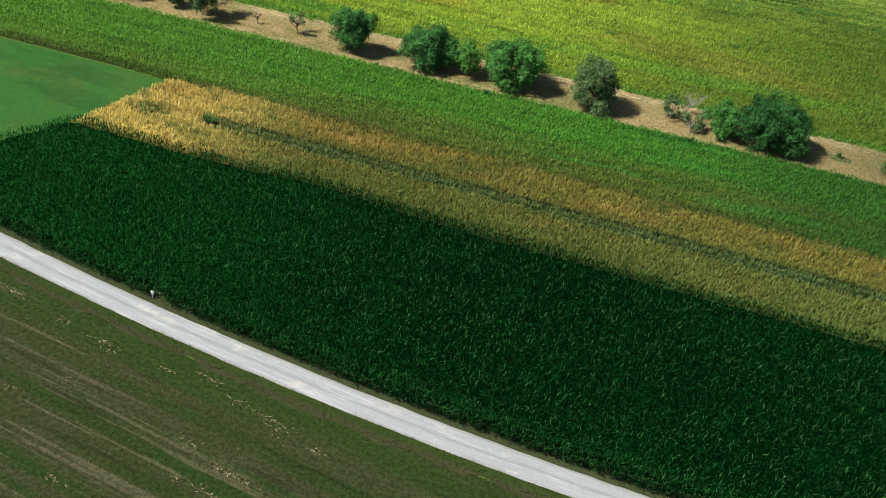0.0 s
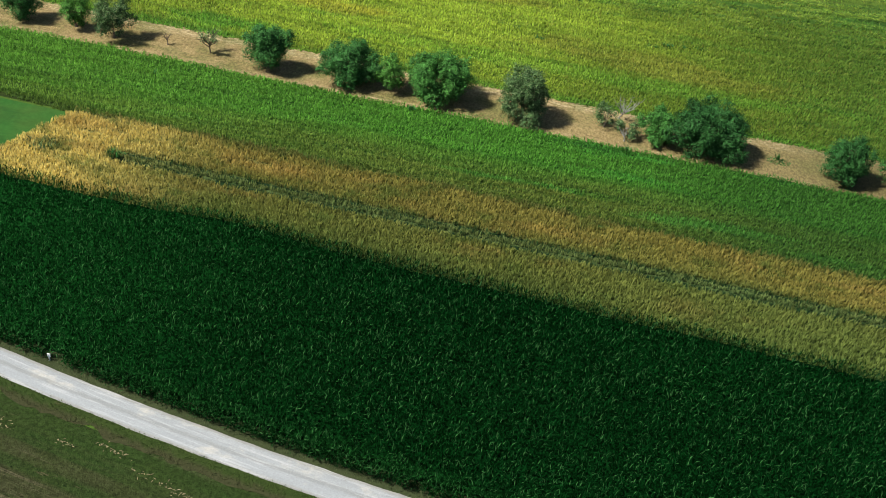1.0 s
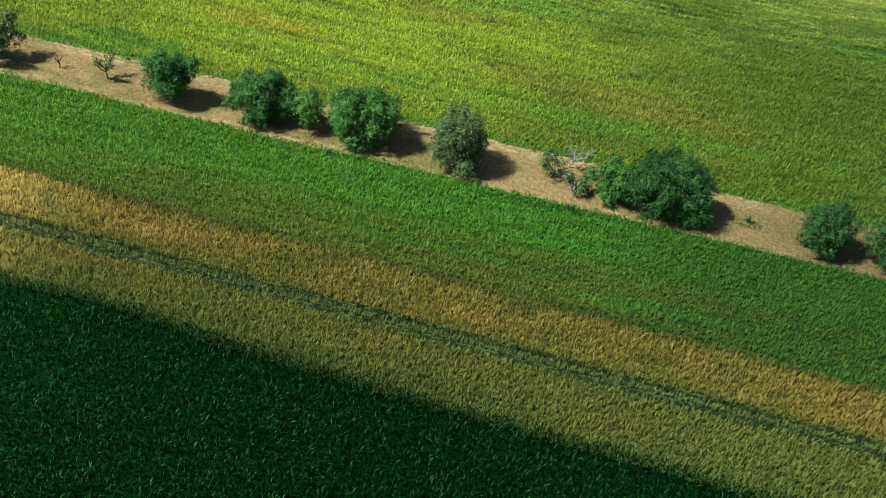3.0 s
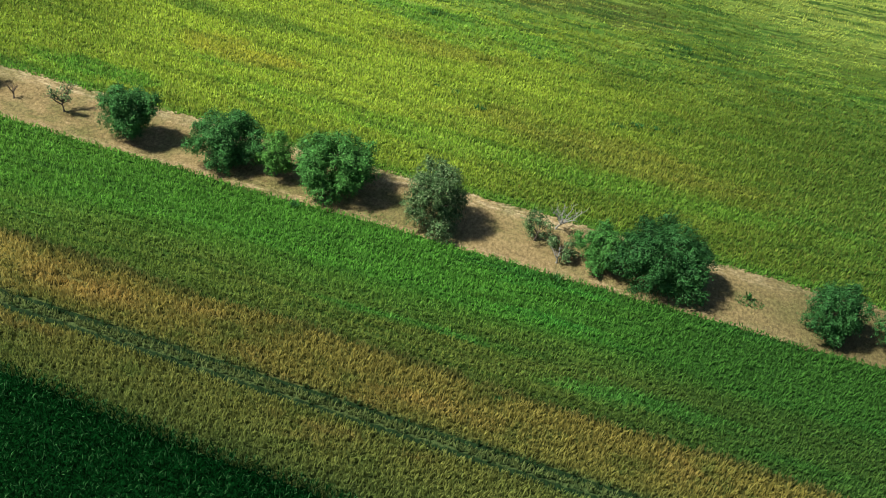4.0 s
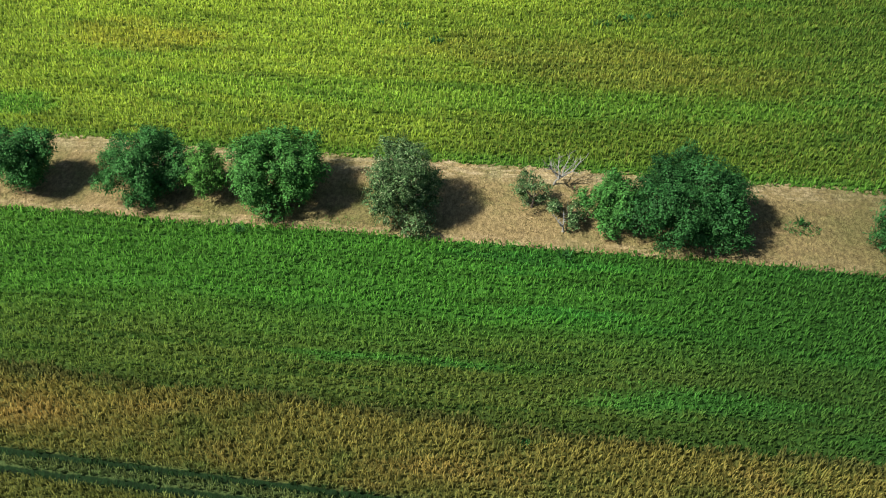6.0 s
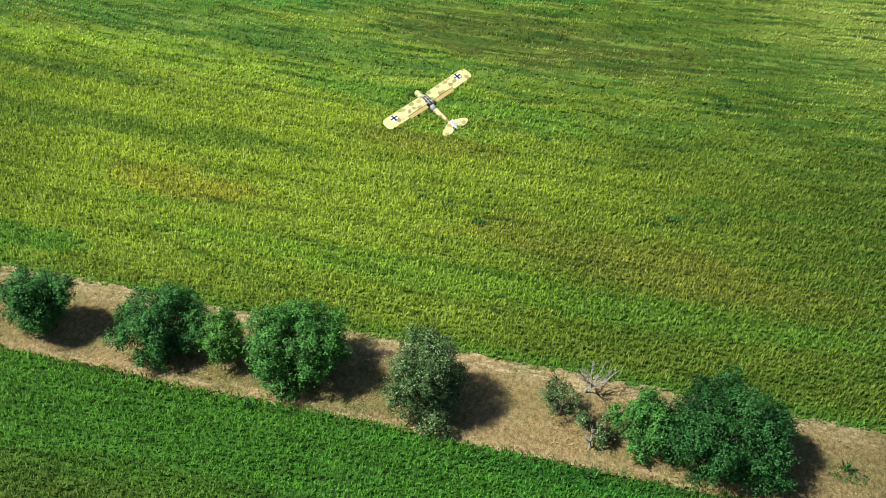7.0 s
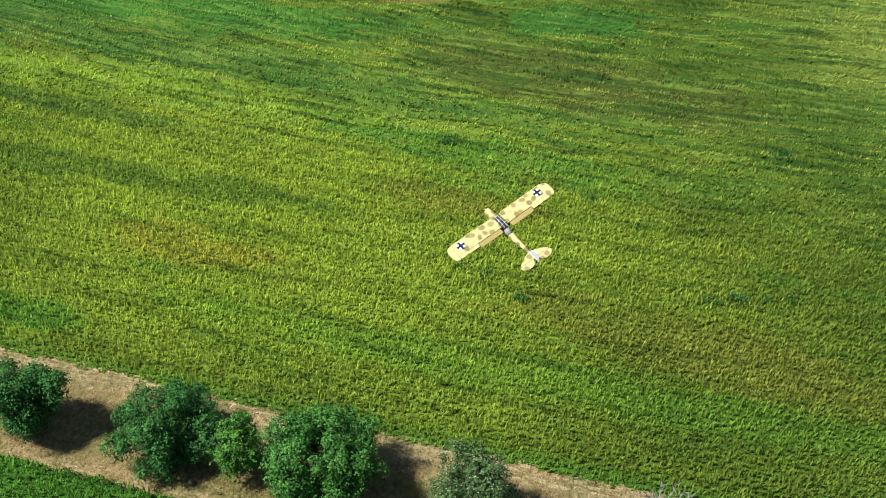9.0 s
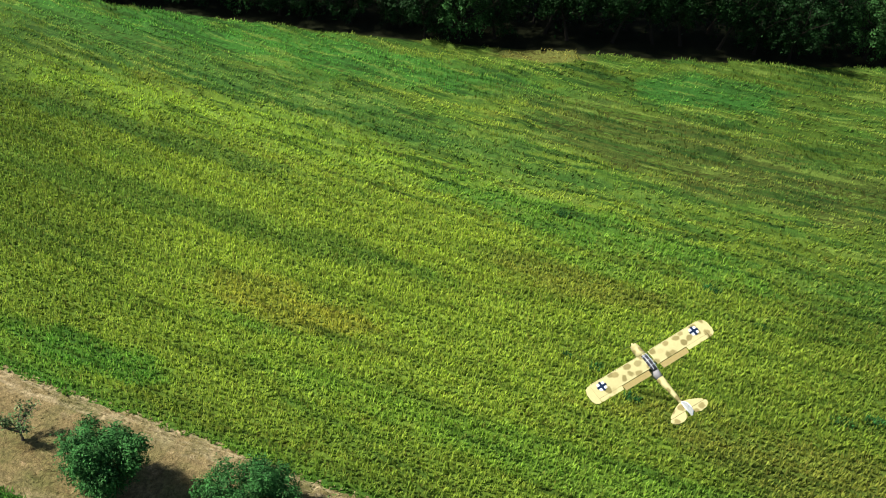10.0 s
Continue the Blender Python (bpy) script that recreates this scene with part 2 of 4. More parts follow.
def m_wheat(name, kind):
    n = Nodes(name)
    x, y = n.axis(0), n.axis(1)
    wob = n.noise(0.09, 4, 0.65, (0.4, 1.2, 1))
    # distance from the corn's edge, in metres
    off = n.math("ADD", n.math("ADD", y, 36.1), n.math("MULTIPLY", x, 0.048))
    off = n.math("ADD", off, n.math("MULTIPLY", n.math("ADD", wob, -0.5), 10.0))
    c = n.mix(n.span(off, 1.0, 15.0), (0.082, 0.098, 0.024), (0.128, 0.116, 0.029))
    # darkened beside the maize: a cloud shadow's edge put into the colour
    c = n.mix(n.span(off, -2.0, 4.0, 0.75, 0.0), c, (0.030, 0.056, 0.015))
    c = n.mix(n.span(n.math("ADD", x, n.math("MULTIPLY", wob, 16.0)), -51.5, -28.5, 0.9, 0.0), c, (0.335, 0.268, 0.086))
    c = n.mix(n.span(n.noise(0.16, 3, 0.6, (0.35, 1.4, 1)), 0.54, 0.72, 0, 0.5), c, (0.165, 0.108, 0.036))
    c = n.mix(n.span(n.noise(0.3, 4, 0.7, (0.6, 1.2, 1)), 0.50, 0.66, 0, 0.75), c, (0.060, 0.086, 0.020))
    # greener towards the other end
    c = n.mix(n.math("MULTIPLY", n.span(x, -15, 35, 0, 0.7), n.span(off, 14, 6)), c, (0.078, 0.104, 0.026))
    # greener crop along the wheel tracks
    tr = n.math("ABSOLUTE", n.math("ADD", n.math("ADD", y, 27.47), n.math("MULTIPLY", x, 0.036)), 0)
    tr = n.math("ADD", tr, n.math("MULTIPLY", wob, 0.8))
    c = n.mix(n.math("MULTIPLY", n.span(tr, 1.1, 2.0, 0.62, 0), n.span(x, -54.4, -51.4)), c, (0.060, 0.094, 0.034))
    # a darker, greener margin beside the grass, its shadow line put into the colour
    rim = n.math("ADD", n.math("ADD", y, 19.4), n.math("MULTIPLY", x, 0.036))
    rim = n.math("ADD", rim, n.math("MULTIPLY", n.math("ADD", wob, -0.5), 2.5))
    c = n.mix(n.span(rim, -0.8, 0.2, 0, 0.85), c, (0.062, 0.070, 0.020))
    c = n.mix(n.math("MULTIPLY", n.span(rim, -6.5, -3.5), n.span(rim, -1.0, -2.2)), c, n.mix(n.span(n.noise(0.07, 3, 0.6, (0.5, 1, 1)), 0.45, 0.62), c, (0.205, 0.146, 0.044)))
    ln = n.math("ABSOLUTE", n.math("ADD", n.math("ABSOLUTE", n.math("ADD", n.math("ADD", y, 27.47), n.math("MULTIPLY", x, 0.036)), 0), -0.73), 0)
    ln = n.math("ADD", ln, n.math("MULTIPLY", n.math("ADD", n.noise(0.8, 3, 0.7), -0.5), 0.2))
    c = n.mix(n.math("MULTIPLY", n.span(ln, 0.26, 0.40, 0.98, 0), n.span(x, -54.4, -51.4)), c, (0.010, 0.028, 0.008))
    c = n.shade(c, n.noise(1.0, 4, 0.7), 1.20, 1.95)
    return finish(n, c, kind, 0.24, 0.46)


def m_corn(kind):
    n = Nodes("corn_" + kind, 0.9)
    n.b.inputs["Specular IOR Level"].default_value = 0.0
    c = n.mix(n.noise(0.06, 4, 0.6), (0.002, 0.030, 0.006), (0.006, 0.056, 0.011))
    # lightened towards the meadow end: sunlight put into the colour
    c = n.mix(n.span(n.math("ADD", n.axis(0), n.math("MULTIPLY", n.noise(0.05, 3, 0.6), 30.0)), -55, 5, 0.9, 0), c, (0.012, 0.098, 0.018))
    # leaves beside the track lightened as though the sun fell on them
    c = n.mix(n.span(n.math("ADD", road_side(n), n.math("MULTIPLY", n.noise(0.3, 3, 0.6), 2.0)), 3.0, 6.0, 0.55, 0), c, (0.018, 0.105, 0.022))
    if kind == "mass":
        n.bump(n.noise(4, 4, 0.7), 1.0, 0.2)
        # the closed sheet is coloured dark for the shade among the stalks
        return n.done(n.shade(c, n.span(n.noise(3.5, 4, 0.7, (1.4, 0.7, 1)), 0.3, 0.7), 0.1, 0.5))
    # a share of the leaves painted pale as highlights
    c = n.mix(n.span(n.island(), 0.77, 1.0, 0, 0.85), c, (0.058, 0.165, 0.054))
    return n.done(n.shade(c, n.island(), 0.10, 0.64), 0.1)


def m_shaded_soil():
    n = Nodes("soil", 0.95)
    # near black for the shade under the maize, greenish for weeds
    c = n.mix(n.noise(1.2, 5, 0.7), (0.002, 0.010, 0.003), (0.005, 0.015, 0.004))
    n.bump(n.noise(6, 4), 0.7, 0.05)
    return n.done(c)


def m_land():
    n = Nodes("far_land", 0.95)
    c = n.mix(n.noise(0.02, 4, 0.6), (0.025, 0.062, 0.010), (0.055, 0.090, 0.014))
    n.bump(n.noise(2.5, 4), 0.6, 0.1)
    return n.done(n.shade(c, n.noise(1.1, 4, 0.7), 0.6, 1.3))


def m_shaded_litter():
    n = Nodes("shaded_litter", 0.95)
    # litter blackened to stand for the shade under the trees
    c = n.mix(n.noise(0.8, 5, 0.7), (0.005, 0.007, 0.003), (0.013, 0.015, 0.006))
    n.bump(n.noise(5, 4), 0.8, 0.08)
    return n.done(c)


def m_lawn():
    n = Nodes("lawn", 0.9)
    c = n.mix(n.noise(0.1, 4, 0.6, (0.4, 1, 1)), (0.018, 0.086, 0.014), (0.034, 0.108, 0.020))
    c = n.mix(n.span(n.noise(0.05, 3, 0.6), 0.48, 0.66, 0, 0.7), c, (0.050, 0.088, 0.018))
    c = n.mix(n.span(n.noise(0.09, 4, 0.7, (0.4, 1.3, 1)), 0.52, 0.66, 0, 0.6), c, (0.014, 0.060, 0.013))
    n.bump(n.noise(7, 4), 0.5, 0.04)
    return n.done(n.shade(c, n.noise(1.2, 5, 0.75), 0.50, 0.90))


def m_dry(name, kind):
    n = Nodes(name, 0.95)
    c = n.mix(n.noise(0.35, 4, 0.65, (0.5, 1, 1)), (0.212, 0.158, 0.068), (0.352, 0.276, 0.134))
    c = n.mix(n.span(n.noise(0.12, 4, 0.65, (0.8, 1.2, 1)), 0.48, 0.62, 0, 0.8), c, (0.150, 0.150, 0.050))
    c = n.mix(n.span(n.noise(0.22, 4, 0.7, (0.6, 1.2, 1)), 0.54, 0.68, 0, 0.75), c, (0.205, 0.145, 0.062))
    c = n.mix(n.span(n.noise(0.8, 5, 0.8, (0.4, 1.2, 1)), 0.57, 0.7, 0, 0.75), c, (0.50, 0.37, 0.20))
    c = n.mix(n.span(n.noise(0.5, 4, 0.75, (0.6, 1.3, 1)), 0.62, 0.74, 0, 0.7), c, (0.09, 0.115, 0.03))
    # straw raked to both edges, greener down the middle
    y = n.math("ADD", n.math("ADD", n.axis(1), n.math("MULTIPLY", n.axis(0), 0.022)), n.math("MULTIPLY", n.math("ADD", n.noise(0.5, 4, 0.7), -0.5), 3.0))
    straw = n.noise(1.1, 5, 0.8, (0.35, 1.6, 1))
    c = n.mix(n.math("MULTIPLY", n.span(straw, 0.42, 0.62), n.span(y, 7.5, 9.1, 0, 0.8)), c, (0.52, 0.43, 0.26))
    c = n.mix(n.math("MULTIPLY", n.span(straw, 0.42, 0.62), n.span(y, 1.5, 0.1, 0, 0.7)), c, (0.46, 0.36, 0.21))
    c = n.mix(n.math("MULTIPLY", n.span(n.noise(0.16, 4, 0.7), 0.46, 0.62), 0.45), c, (0.155, 0.165, 0.060))
    # right end of the strip toned down for passing cloud shade
    c = n.mix(n.span(n.axis(0), 14, 42, 0, 0.7), c, (0.125, 0.115, 0.048))
    c = n.shade(c, n.span(n.noise(2.2, 6, 0.8, (1.2, 0.8, 1)), 0.3, 0.7), 0.48, 1.02)
    if kind == "leaf":
        return n.done(n.shade(c, n.island(), 0.7, 1.45), 0.15)
    n.bump(n.noise(4, 6, 0.75), 1.0, 0.3)
    return n.done(c)


def m_stubble(name, kind):
    """Cut field below the track: brown with green regrowth in rows that follow the track."""
    n = Nodes(name, 0.95)
    turn = n.add("ShaderNodeVectorRotate")
    turn.rotation_type = "Z_AXIS"
    turn.inputs["Angle"].default_value = radians(11)
    n.link(n.p.outputs["Position"], turn.inputs["Vector"])

    def rowed(scale, detail, rough, stretch):
        mp = n.add("ShaderNodeMapping")
        mp.inputs["Scale"].default_value = stretch
        n.link(turn.outputs[0], mp.inputs["Vector"])
        t = n.add("ShaderNodeTexNoise", Scale=scale, Detail=detail, Roughness=rough)
        n.link(mp.outputs[0], t.inputs["Vector"])
        return t.outputs["Fac"]

    c = n.mix(n.span(rowed(0.42, 3, 0.5, (0.03, 1.0, 1)), 0.42, 0.58), (0.066, 0.074, 0.031), (0.034, 0.068, 0.016))
    c = n.mix(n.span(n.noise(0.10, 4, 0.6), 0.42, 0.62, 0, 0.6), c, (0.046, 0.066, 0.018))
    c = n.mix(n.span(rowed(0.9, 4, 0.6, (0.06, 1.0, 1)), 0.54, 0.66, 0, 0.6), c, (0.028, 0.038, 0.012))
    c = n.mix(n.span(rowed(0.7, 5, 0.8, (0.22, 1.3, 1)), 0.63, 0.7, 0, 0.7), c, (0.17, 0.14, 0.08))
    c = n.mix(n.span(rowed(1.0, 4, 0.7, (0.03, 1.0, 1)), 0.56, 0.63, 0, 0.6), c, (0.165, 0.15, 0.085))
    green = n.math("ADD", road_side(n), n.math("MULTIPLY", n.noise(0.25, 4, 0.7), 6.0))
    c = n.mix(n.span(green, -6.0, 0.0, 0, 0.7), c, (0.040, 0.076, 0.017))
    c = n.shade(c, n.span(n.noise(2.4, 6, 0.8), 0.3, 0.7), 0.28, 0.66)
    if kind == "leaf":
        return n.done(n.shade(c, n.island(), 0.5, 1.5), 0.15)
    n.bump(n.noise(6, 6, 0.75), 1.0, 0.2)
    return n.done(c)


def road_side(n):
    """Metres across the track from its middle, for a material."""
    x = n.math("ADD", n.axis(0), -4.0)
    bow = n.math("MULTIPLY", n.math("MULTIPLY", x, x), -0.00121)
    return n.math("ADD", n.math("ADD", n.axis(1), 68.41), n.math("ADD", n.math("MULTIPLY", x, 0.0847), bow))


def m_verge(name, kind):
    n = Nodes(name, 0.9)
    c = n.mix(n.noise(0.4, 4, 0.6), (0.036, 0.074, 0.016), (0.066, 0.096, 0.024))
    c = n.mix(n.span(n.noise(0.5, 4, 0.7), 0.56, 0.75, 0, 0.6), c, (0.10, 0.095, 0.045))
    # thinner towards the cut field, dusty beside the maize
    away = n.math("ADD", road_side(n), n.math("MULTIPLY", n.math("ADD", n.noise(0.9, 4, 0.7), -0.5), 1.6))
    c = n.mix(n.span(away, -2.9, -2.1, 0.85, 0), c, (0.072, 0.074, 0.034))
    c = n.mix(n.span(road_side(n), 1.0, 1.6, 0, 0.55), c, (0.085, 0.100, 0.055))
    c = n.shade(c, n.noise(3, 4, 0.7), 0.26, 0.56) if kind == "soil" else n.shade(c, n.noise(3, 4, 0.7), 0.55, 1.0)
    if kind == "soil":
        n.bump(n.noise(6, 4), 0.7, 0.08)
        return n.done(c)
    return n.done(n.shade(c, n.island(), 0.8, 1.2), 0.4)


def m_gravel():
    n = Nodes("gravel", 0.95)
    x, v = n.axis(0), road_side(n)
    c = n.mix(n.along(x, v, 1.6, 4, 0.65, 0.06), (0.225, 0.245, 0.262), (0.335, 0.358, 0.375))
    c = n.mix(n.span(n.noise(0.3, 4, 0.7, (0.6, 1.2, 1)), 0.56, 0.7, 0, 0.7), c, (0.45, 0.44, 0.40))
    # the crown and the edges are less worn than the two wheel lines
    side = n.math("ABSOLUTE", n.math("ADD", v, n.math("MULTIPLY", n.math("ADD", n.noise(0.7, 4, 0.7), -0.5), 0.5)), 0)
    c = n.mix(n.span(side, 0.10, 0.34, 0.6, 0), c, (0.205, 0.215, 0.215))
    c = n.mix(n.span(side, 1.05, 1.45, 0, 0.55), c, (0.21, 0.20, 0.17))
    c = n.mix(n.span(n.along(x, v, 2.4, 4, 0.7, 0.05), 0.5, 0.66, 0, 0.6), c, (0.43, 0.445, 0.455))
    c = n.mix(n.span(n.noise(1.2, 5, 0.8), 0.62, 0.74, 0, 0.5), c, (0.20, 0.19, 0.17))
    c = n.shade(c, n.noise(8, 6, 0.8), 0.52, 0.98)
    n.bump(n.noise(12, 6, 0.8), 0.9, 0.05)
    return n.done(c)


def m_leaf(name, dark, light, tip=None):
    n = Nodes(name, 0.6)
    n.b.inputs["Specular IOR Level"].default_value = 0.08
    c = n.mix(n.noise(0.55, 3, 0.6), dark, light)
    if tip:
        c = n.mix(n.span(n.island(), 0.75, 1.0, 0, 0.8), c, tip)
    c = n.shade(c, n.span(n.noise(1.9, 3, 0.6), 0.32, 0.68), 0.58, 1.48)
    return n.done(n.shade(c, n.island(), 0.6, 1.2), 0.16)


def m_bark(name="bark", a=(0.07, 0.055, 0.04), b=(0.16, 0.13, 0.10)):
    n = Nodes(name, 0.95)
    c = n.mix(n.noise(5, 5, 0.7, (1, 1, 0.3)), a, b)
    n.bump(n.noise(18, 4, 0.7, (1, 1, 0.25)), 0.8, 0.03)
    return n.done(c)


# ---- mesh helpers ----
def mesh_from(name, verts, faces, material, smooth=False):
    me = bpy.data.meshes.new(name)
    v, q = np.asarray(verts, np.float32), np.asarray(faces, np.int32)
    k = q.shape[1]
    me.vertices.add(len(v))
    me.vertices.foreach_set("co", v.ravel())
    me.loops.add(q.size)
    me.loops.foreach_set("vertex_index", q.ravel())
    me.polygons.add(len(q))
    me.polygons.foreach_set("loop_start", np.arange(0, q.size, k, dtype=np.int32))
    me.update(calc_edges=True)
    if smooth:
        me.polygons.foreach_set("use_smooth", np.ones(len(q), bool))
    me.materials.append(material)
    return me


def part(name, bm, material, parent, label=""):
    """Links a bmesh as one mesh object under a thing or a part."""
    me = bpy.data.meshes.new(name)
    bm.to_mesh(me)
    bm.free()
    me.materials.append(material)
    ob = new(name, me)
    ob.parent = parent
    return tagged(ob, label)


def empty(name, place, label, category, group="", turn=0.0):
    ob = new(name)
    ob.matrix_world = pose(*place, 0, 0, turn)
    return tagged(ob, label, category, group)


def blades(rng, base, length, width, lean, fold=0.25, droop=0.5, wind=None, grow=1.0):
    """Leaves as folded quads: base points (n,3); length, width and lean from upright (radians) as (lo, hi);
    wind: the angle (or one for each blade) they are combed to and its spread; grow: scales the length of each."""
    n = len(base)
    az = rng.uniform(0, 2 * np.pi, n) if wind is None else wind[0] + rng.normal(0, wind[1], n)
    le = rng.uniform(*length, n) * grow
    wi = rng.uniform(*width, n) * 0.5
    a = rng.uniform(*lean, n)
    out = np.stack([np.cos(az), np.sin(az), np.zeros(n)], 1)
    side = np.stack([-np.sin(az), np.cos(az), np.zeros(n)], 1)
    up = np.array([0, 0, 1.0])
    way = out * np.sin(a)[:, None] + up * np.cos(a)[:, None]
    bent = out * np.sin(a + droop)[:, None] + up * np.cos(a + droop)[:, None]
    mid = base + way * (le * 0.55)[:, None]
    tip = mid + bent * (le * 0.45)[:, None]
    nrm = np.cross(side, way) * (fold * wi)[:, None]
    v = np.stack([base, mid + side * wi[:, None] - nrm, tip, mid - side * wi[:, None] - nrm], 1)
    return v.reshape(-1, 3), np.arange(4 * n).reshape(-1, 4)


def rows_in(rng, x0, x1, y0, y1, gap, step, jitter, keep):
    """Points along crop rows that run in x, of which keep(x, y) says which stay."""
    ys = np.arange(y0, y1, gap)
    xs = np.arange(x0, x1, step)
    gx, gy = np.meshgrid(xs, ys)
    gx = gx + rng.uniform(-0.5, 0.5, gx.shape) * step
    gy = gy + rng.normal(0, jitter, gy.shape)
    p = np.stack([gx.ravel(), gy.ravel(), np.zeros(gx.size)], 1)
    return p[keep(p[:, 0], p[:, 1])]


def stuff(name, verts, faces, material, label, category):
    return tagged(new(name, mesh_from(name, verts, faces, material)), label, category, kind="stuff")


def sheet(name, outline, z, material, label, category="ground"):
    """A flat piece of the ground from its outline, with a shallow skirt."""
    bm = bmesh.new()
    vs = [bm.verts.new((x, y, z)) for x, y in outline]
    bm.faces.new(vs)
    bmesh.ops.triangulate(bm, faces=bm.faces[:])
    me = bpy.data.meshes.new(name)
    bm.to_mesh(me)
    bm.free()
    me.materials.append(material)
    return tagged(new(name, me), label, category, kind="structure")

# ---- the ground and its fields ----
rng = np.random.default_rng(7)
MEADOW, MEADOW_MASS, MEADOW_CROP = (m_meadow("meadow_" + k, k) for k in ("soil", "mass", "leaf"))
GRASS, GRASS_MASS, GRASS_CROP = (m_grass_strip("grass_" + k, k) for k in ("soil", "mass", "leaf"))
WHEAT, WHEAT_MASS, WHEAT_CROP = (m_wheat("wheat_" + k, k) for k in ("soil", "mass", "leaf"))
DRY, DRY_CROP = m_dry("dry_ground", "soil"), m_dry("dry_blade", "leaf")
STUBBLE, STUBBLE_CROP = m_stubble("stubble_ground", "soil"), m_stubble("stubble_blade", "leaf")
CORN, CORN_MASS, SHADED_SOIL, LAND, LAWN = m_corn("leaf"), m_corn("mass"), m_shaded_soil(), m_land(), m_lawn()
VERGE, VERGE_CROP, GRAVEL, BARK = m_verge("verge_ground", "soil"), m_verge("verge_blade", "leaf"), m_gravel(), m_bark()

XL, XR = -126.0, 80.0
sheet("ground", [(-2500, -2500), (2500, -2500), (2500, 2500), (-2500, 2500)], 0.0, LAND, "wide green farmland reaching to the horizon")


def band(lo, hi, x0=XL, x1=XR, step=4.0):
    xs = np.arange(x0, x1 + 0.1, step)
    return [(x, lo(x)) for x in xs] + [(x, hi(x)) for x in xs[::-1]]


sheet("ground_meadow", band(strip_far, lambda x: forest_edge(x) + 1.2), 0.012, MEADOW, "yellow-green leafy field beyond the row of trees")
sheet("ground_wood", band(lambda x: forest_edge(x) + 1.2, lambda x: forest_edge(x) + 70), 0.012, m_shaded_litter(), "leaf litter under the wood, coloured near black for shade")
sheet("ground_tree_strip", band(lambda x: strip_near(x) - 0.5, lambda x: strip_far(x) + 0.7), 0.016, DRY, "dry mown tan grass strip under the fruit trees")
sheet("ground_tall_grass", band(tan_far, strip_near), 0.012, GRASS, "strip of tall green grass beside the tree row")
sheet("ground_wheat", [(tan_left(-18.0), tan_far(-65))] + [(x, corn_far(x)) for x in np.arange(-68, XR, 6)] + [(x, tan_far(x)) for x in np.arange(XR, -60, -6)], 0.02, WHEAT, "ripening golden grain field with brown and olive patches")
sheet("ground_corn", [(corn_left(-32.5), -32.5), (corn_left(-46), -46), (-77, -54)] + [(x, corn_near(x)) for x in np.arange(-78, XR, 4)] + [(x, corn_far(x)) for x in np.arange(XR, -64, -6)], 0.024, SHADED_SOIL, "soil under a dense maize field, coloured dark for shade")
sheet("ground_lawn", [(-130, -15.0), (-62.7, -17.6), (tan_left(-28), -28), (corn_left(-32.5), -32.5), (corn_left(-46), -46), (-77, -54), (-130, -48)], 0.028, LAWN, "smooth close-mown green meadow beside the fields")
sheet("ground_stubble", band(lambda x: -190, lambda x: road_mid(x) - 2.9), 0.012, STUBBLE, "brown cut field with rows of green regrowth and straw")


def build_verge():
    """A grass ribbon along the track with an uneven field side."""
    xs = np.arange(XL, XR + 0.1, 0.8)
    v, f = [], []
    for i, x in enumerate(xs):
        lo = -3.2 + 0.9 * noise.noise((x * 0.3, 3, 1)) + 0.5 * noise.noise((x * 1.1, 5, 1))
        v += [(x, road_mid(x) + o, 0.032) for o in (lo, -1.0, 1.0, 3.5)]
        if i:
            a, b = (i - 1) * 4, i * 4
            f += [(a + j, b + j, b + j + 1, a + j + 1) for j in range(3)]
    tagged(new("verge", mesh_from("verge", v, f, VERGE)), "grass verge along both sides of the track", "ground", kind="structure")


build_verge()


def build_road():
    """The track: a slightly crowned gravel ribbon with uneven edges."""
    xs = np.arange(XL, XR + 0.1, 0.75)
    offs = np.array([-1.5, -1.2, -0.6, 0.0, 0.6, 1.2, 1.5])
    rise = np.array([0.036, 0.06, 0.075, 0.09, 0.075, 0.06, 0.036])
    v, f = [], []
    for i, x in enumerate(xs):
        y = road_mid(x)
        s = (road_mid(x + 0.5) - road_mid(x - 0.5))
        nx, ny = -s / math.hypot(1, s), 1 / math.hypot(1, s)
        for o, z in zip(offs, rise):
            edge = 0.07 * (noise.noise((x * 0.45, o * 3, 1)) + noise.noise((x * 1.7, o, 4)) * 0.6) if abs(o) > 1.3 else 0
            v.append((x + nx * (o + edge), y + ny * (o + edge), z))
        if i:
            a, b = (i - 1) * 7, i * 7
            f += [(a + j, b + j, b + j + 1, a + j + 1) for j in range(6)]
    tagged(new("road", mesh_from("road", v, f, GRAVEL, True)), "pale grey gravel farm track curving between the fields", "road", kind="structure")


build_road()

# ---- crops ----
def wave(x, y, seed):
    """Smooth random waves between about -1 and 1, one for each unit of x and y."""
    xi, yi = np.floor(x).astype(np.int64), np.floor(y).astype(np.int64)
    u, v = x - xi, y - yi
    u, v = u * u * (3 - 2 * u), v * v * (3 - 2 * v)

    def at(i, j):
        h = (i * 374761393 + j * 668265263 + seed * 974634541) & 0xFFFFFFFF
        h = ((h ^ (h >> 13)) * 1274126177) & 0xFFFFFFFF
        return ((h ^ (h >> 16)) & 0xFFFF) / 32767.5 - 1.0

    return (at(xi, yi) * (1 - u) + at(xi + 1, yi) * u) * (1 - v) + (at(xi, yi + 1) * (1 - u) + at(xi + 1, yi + 1) * u) * v


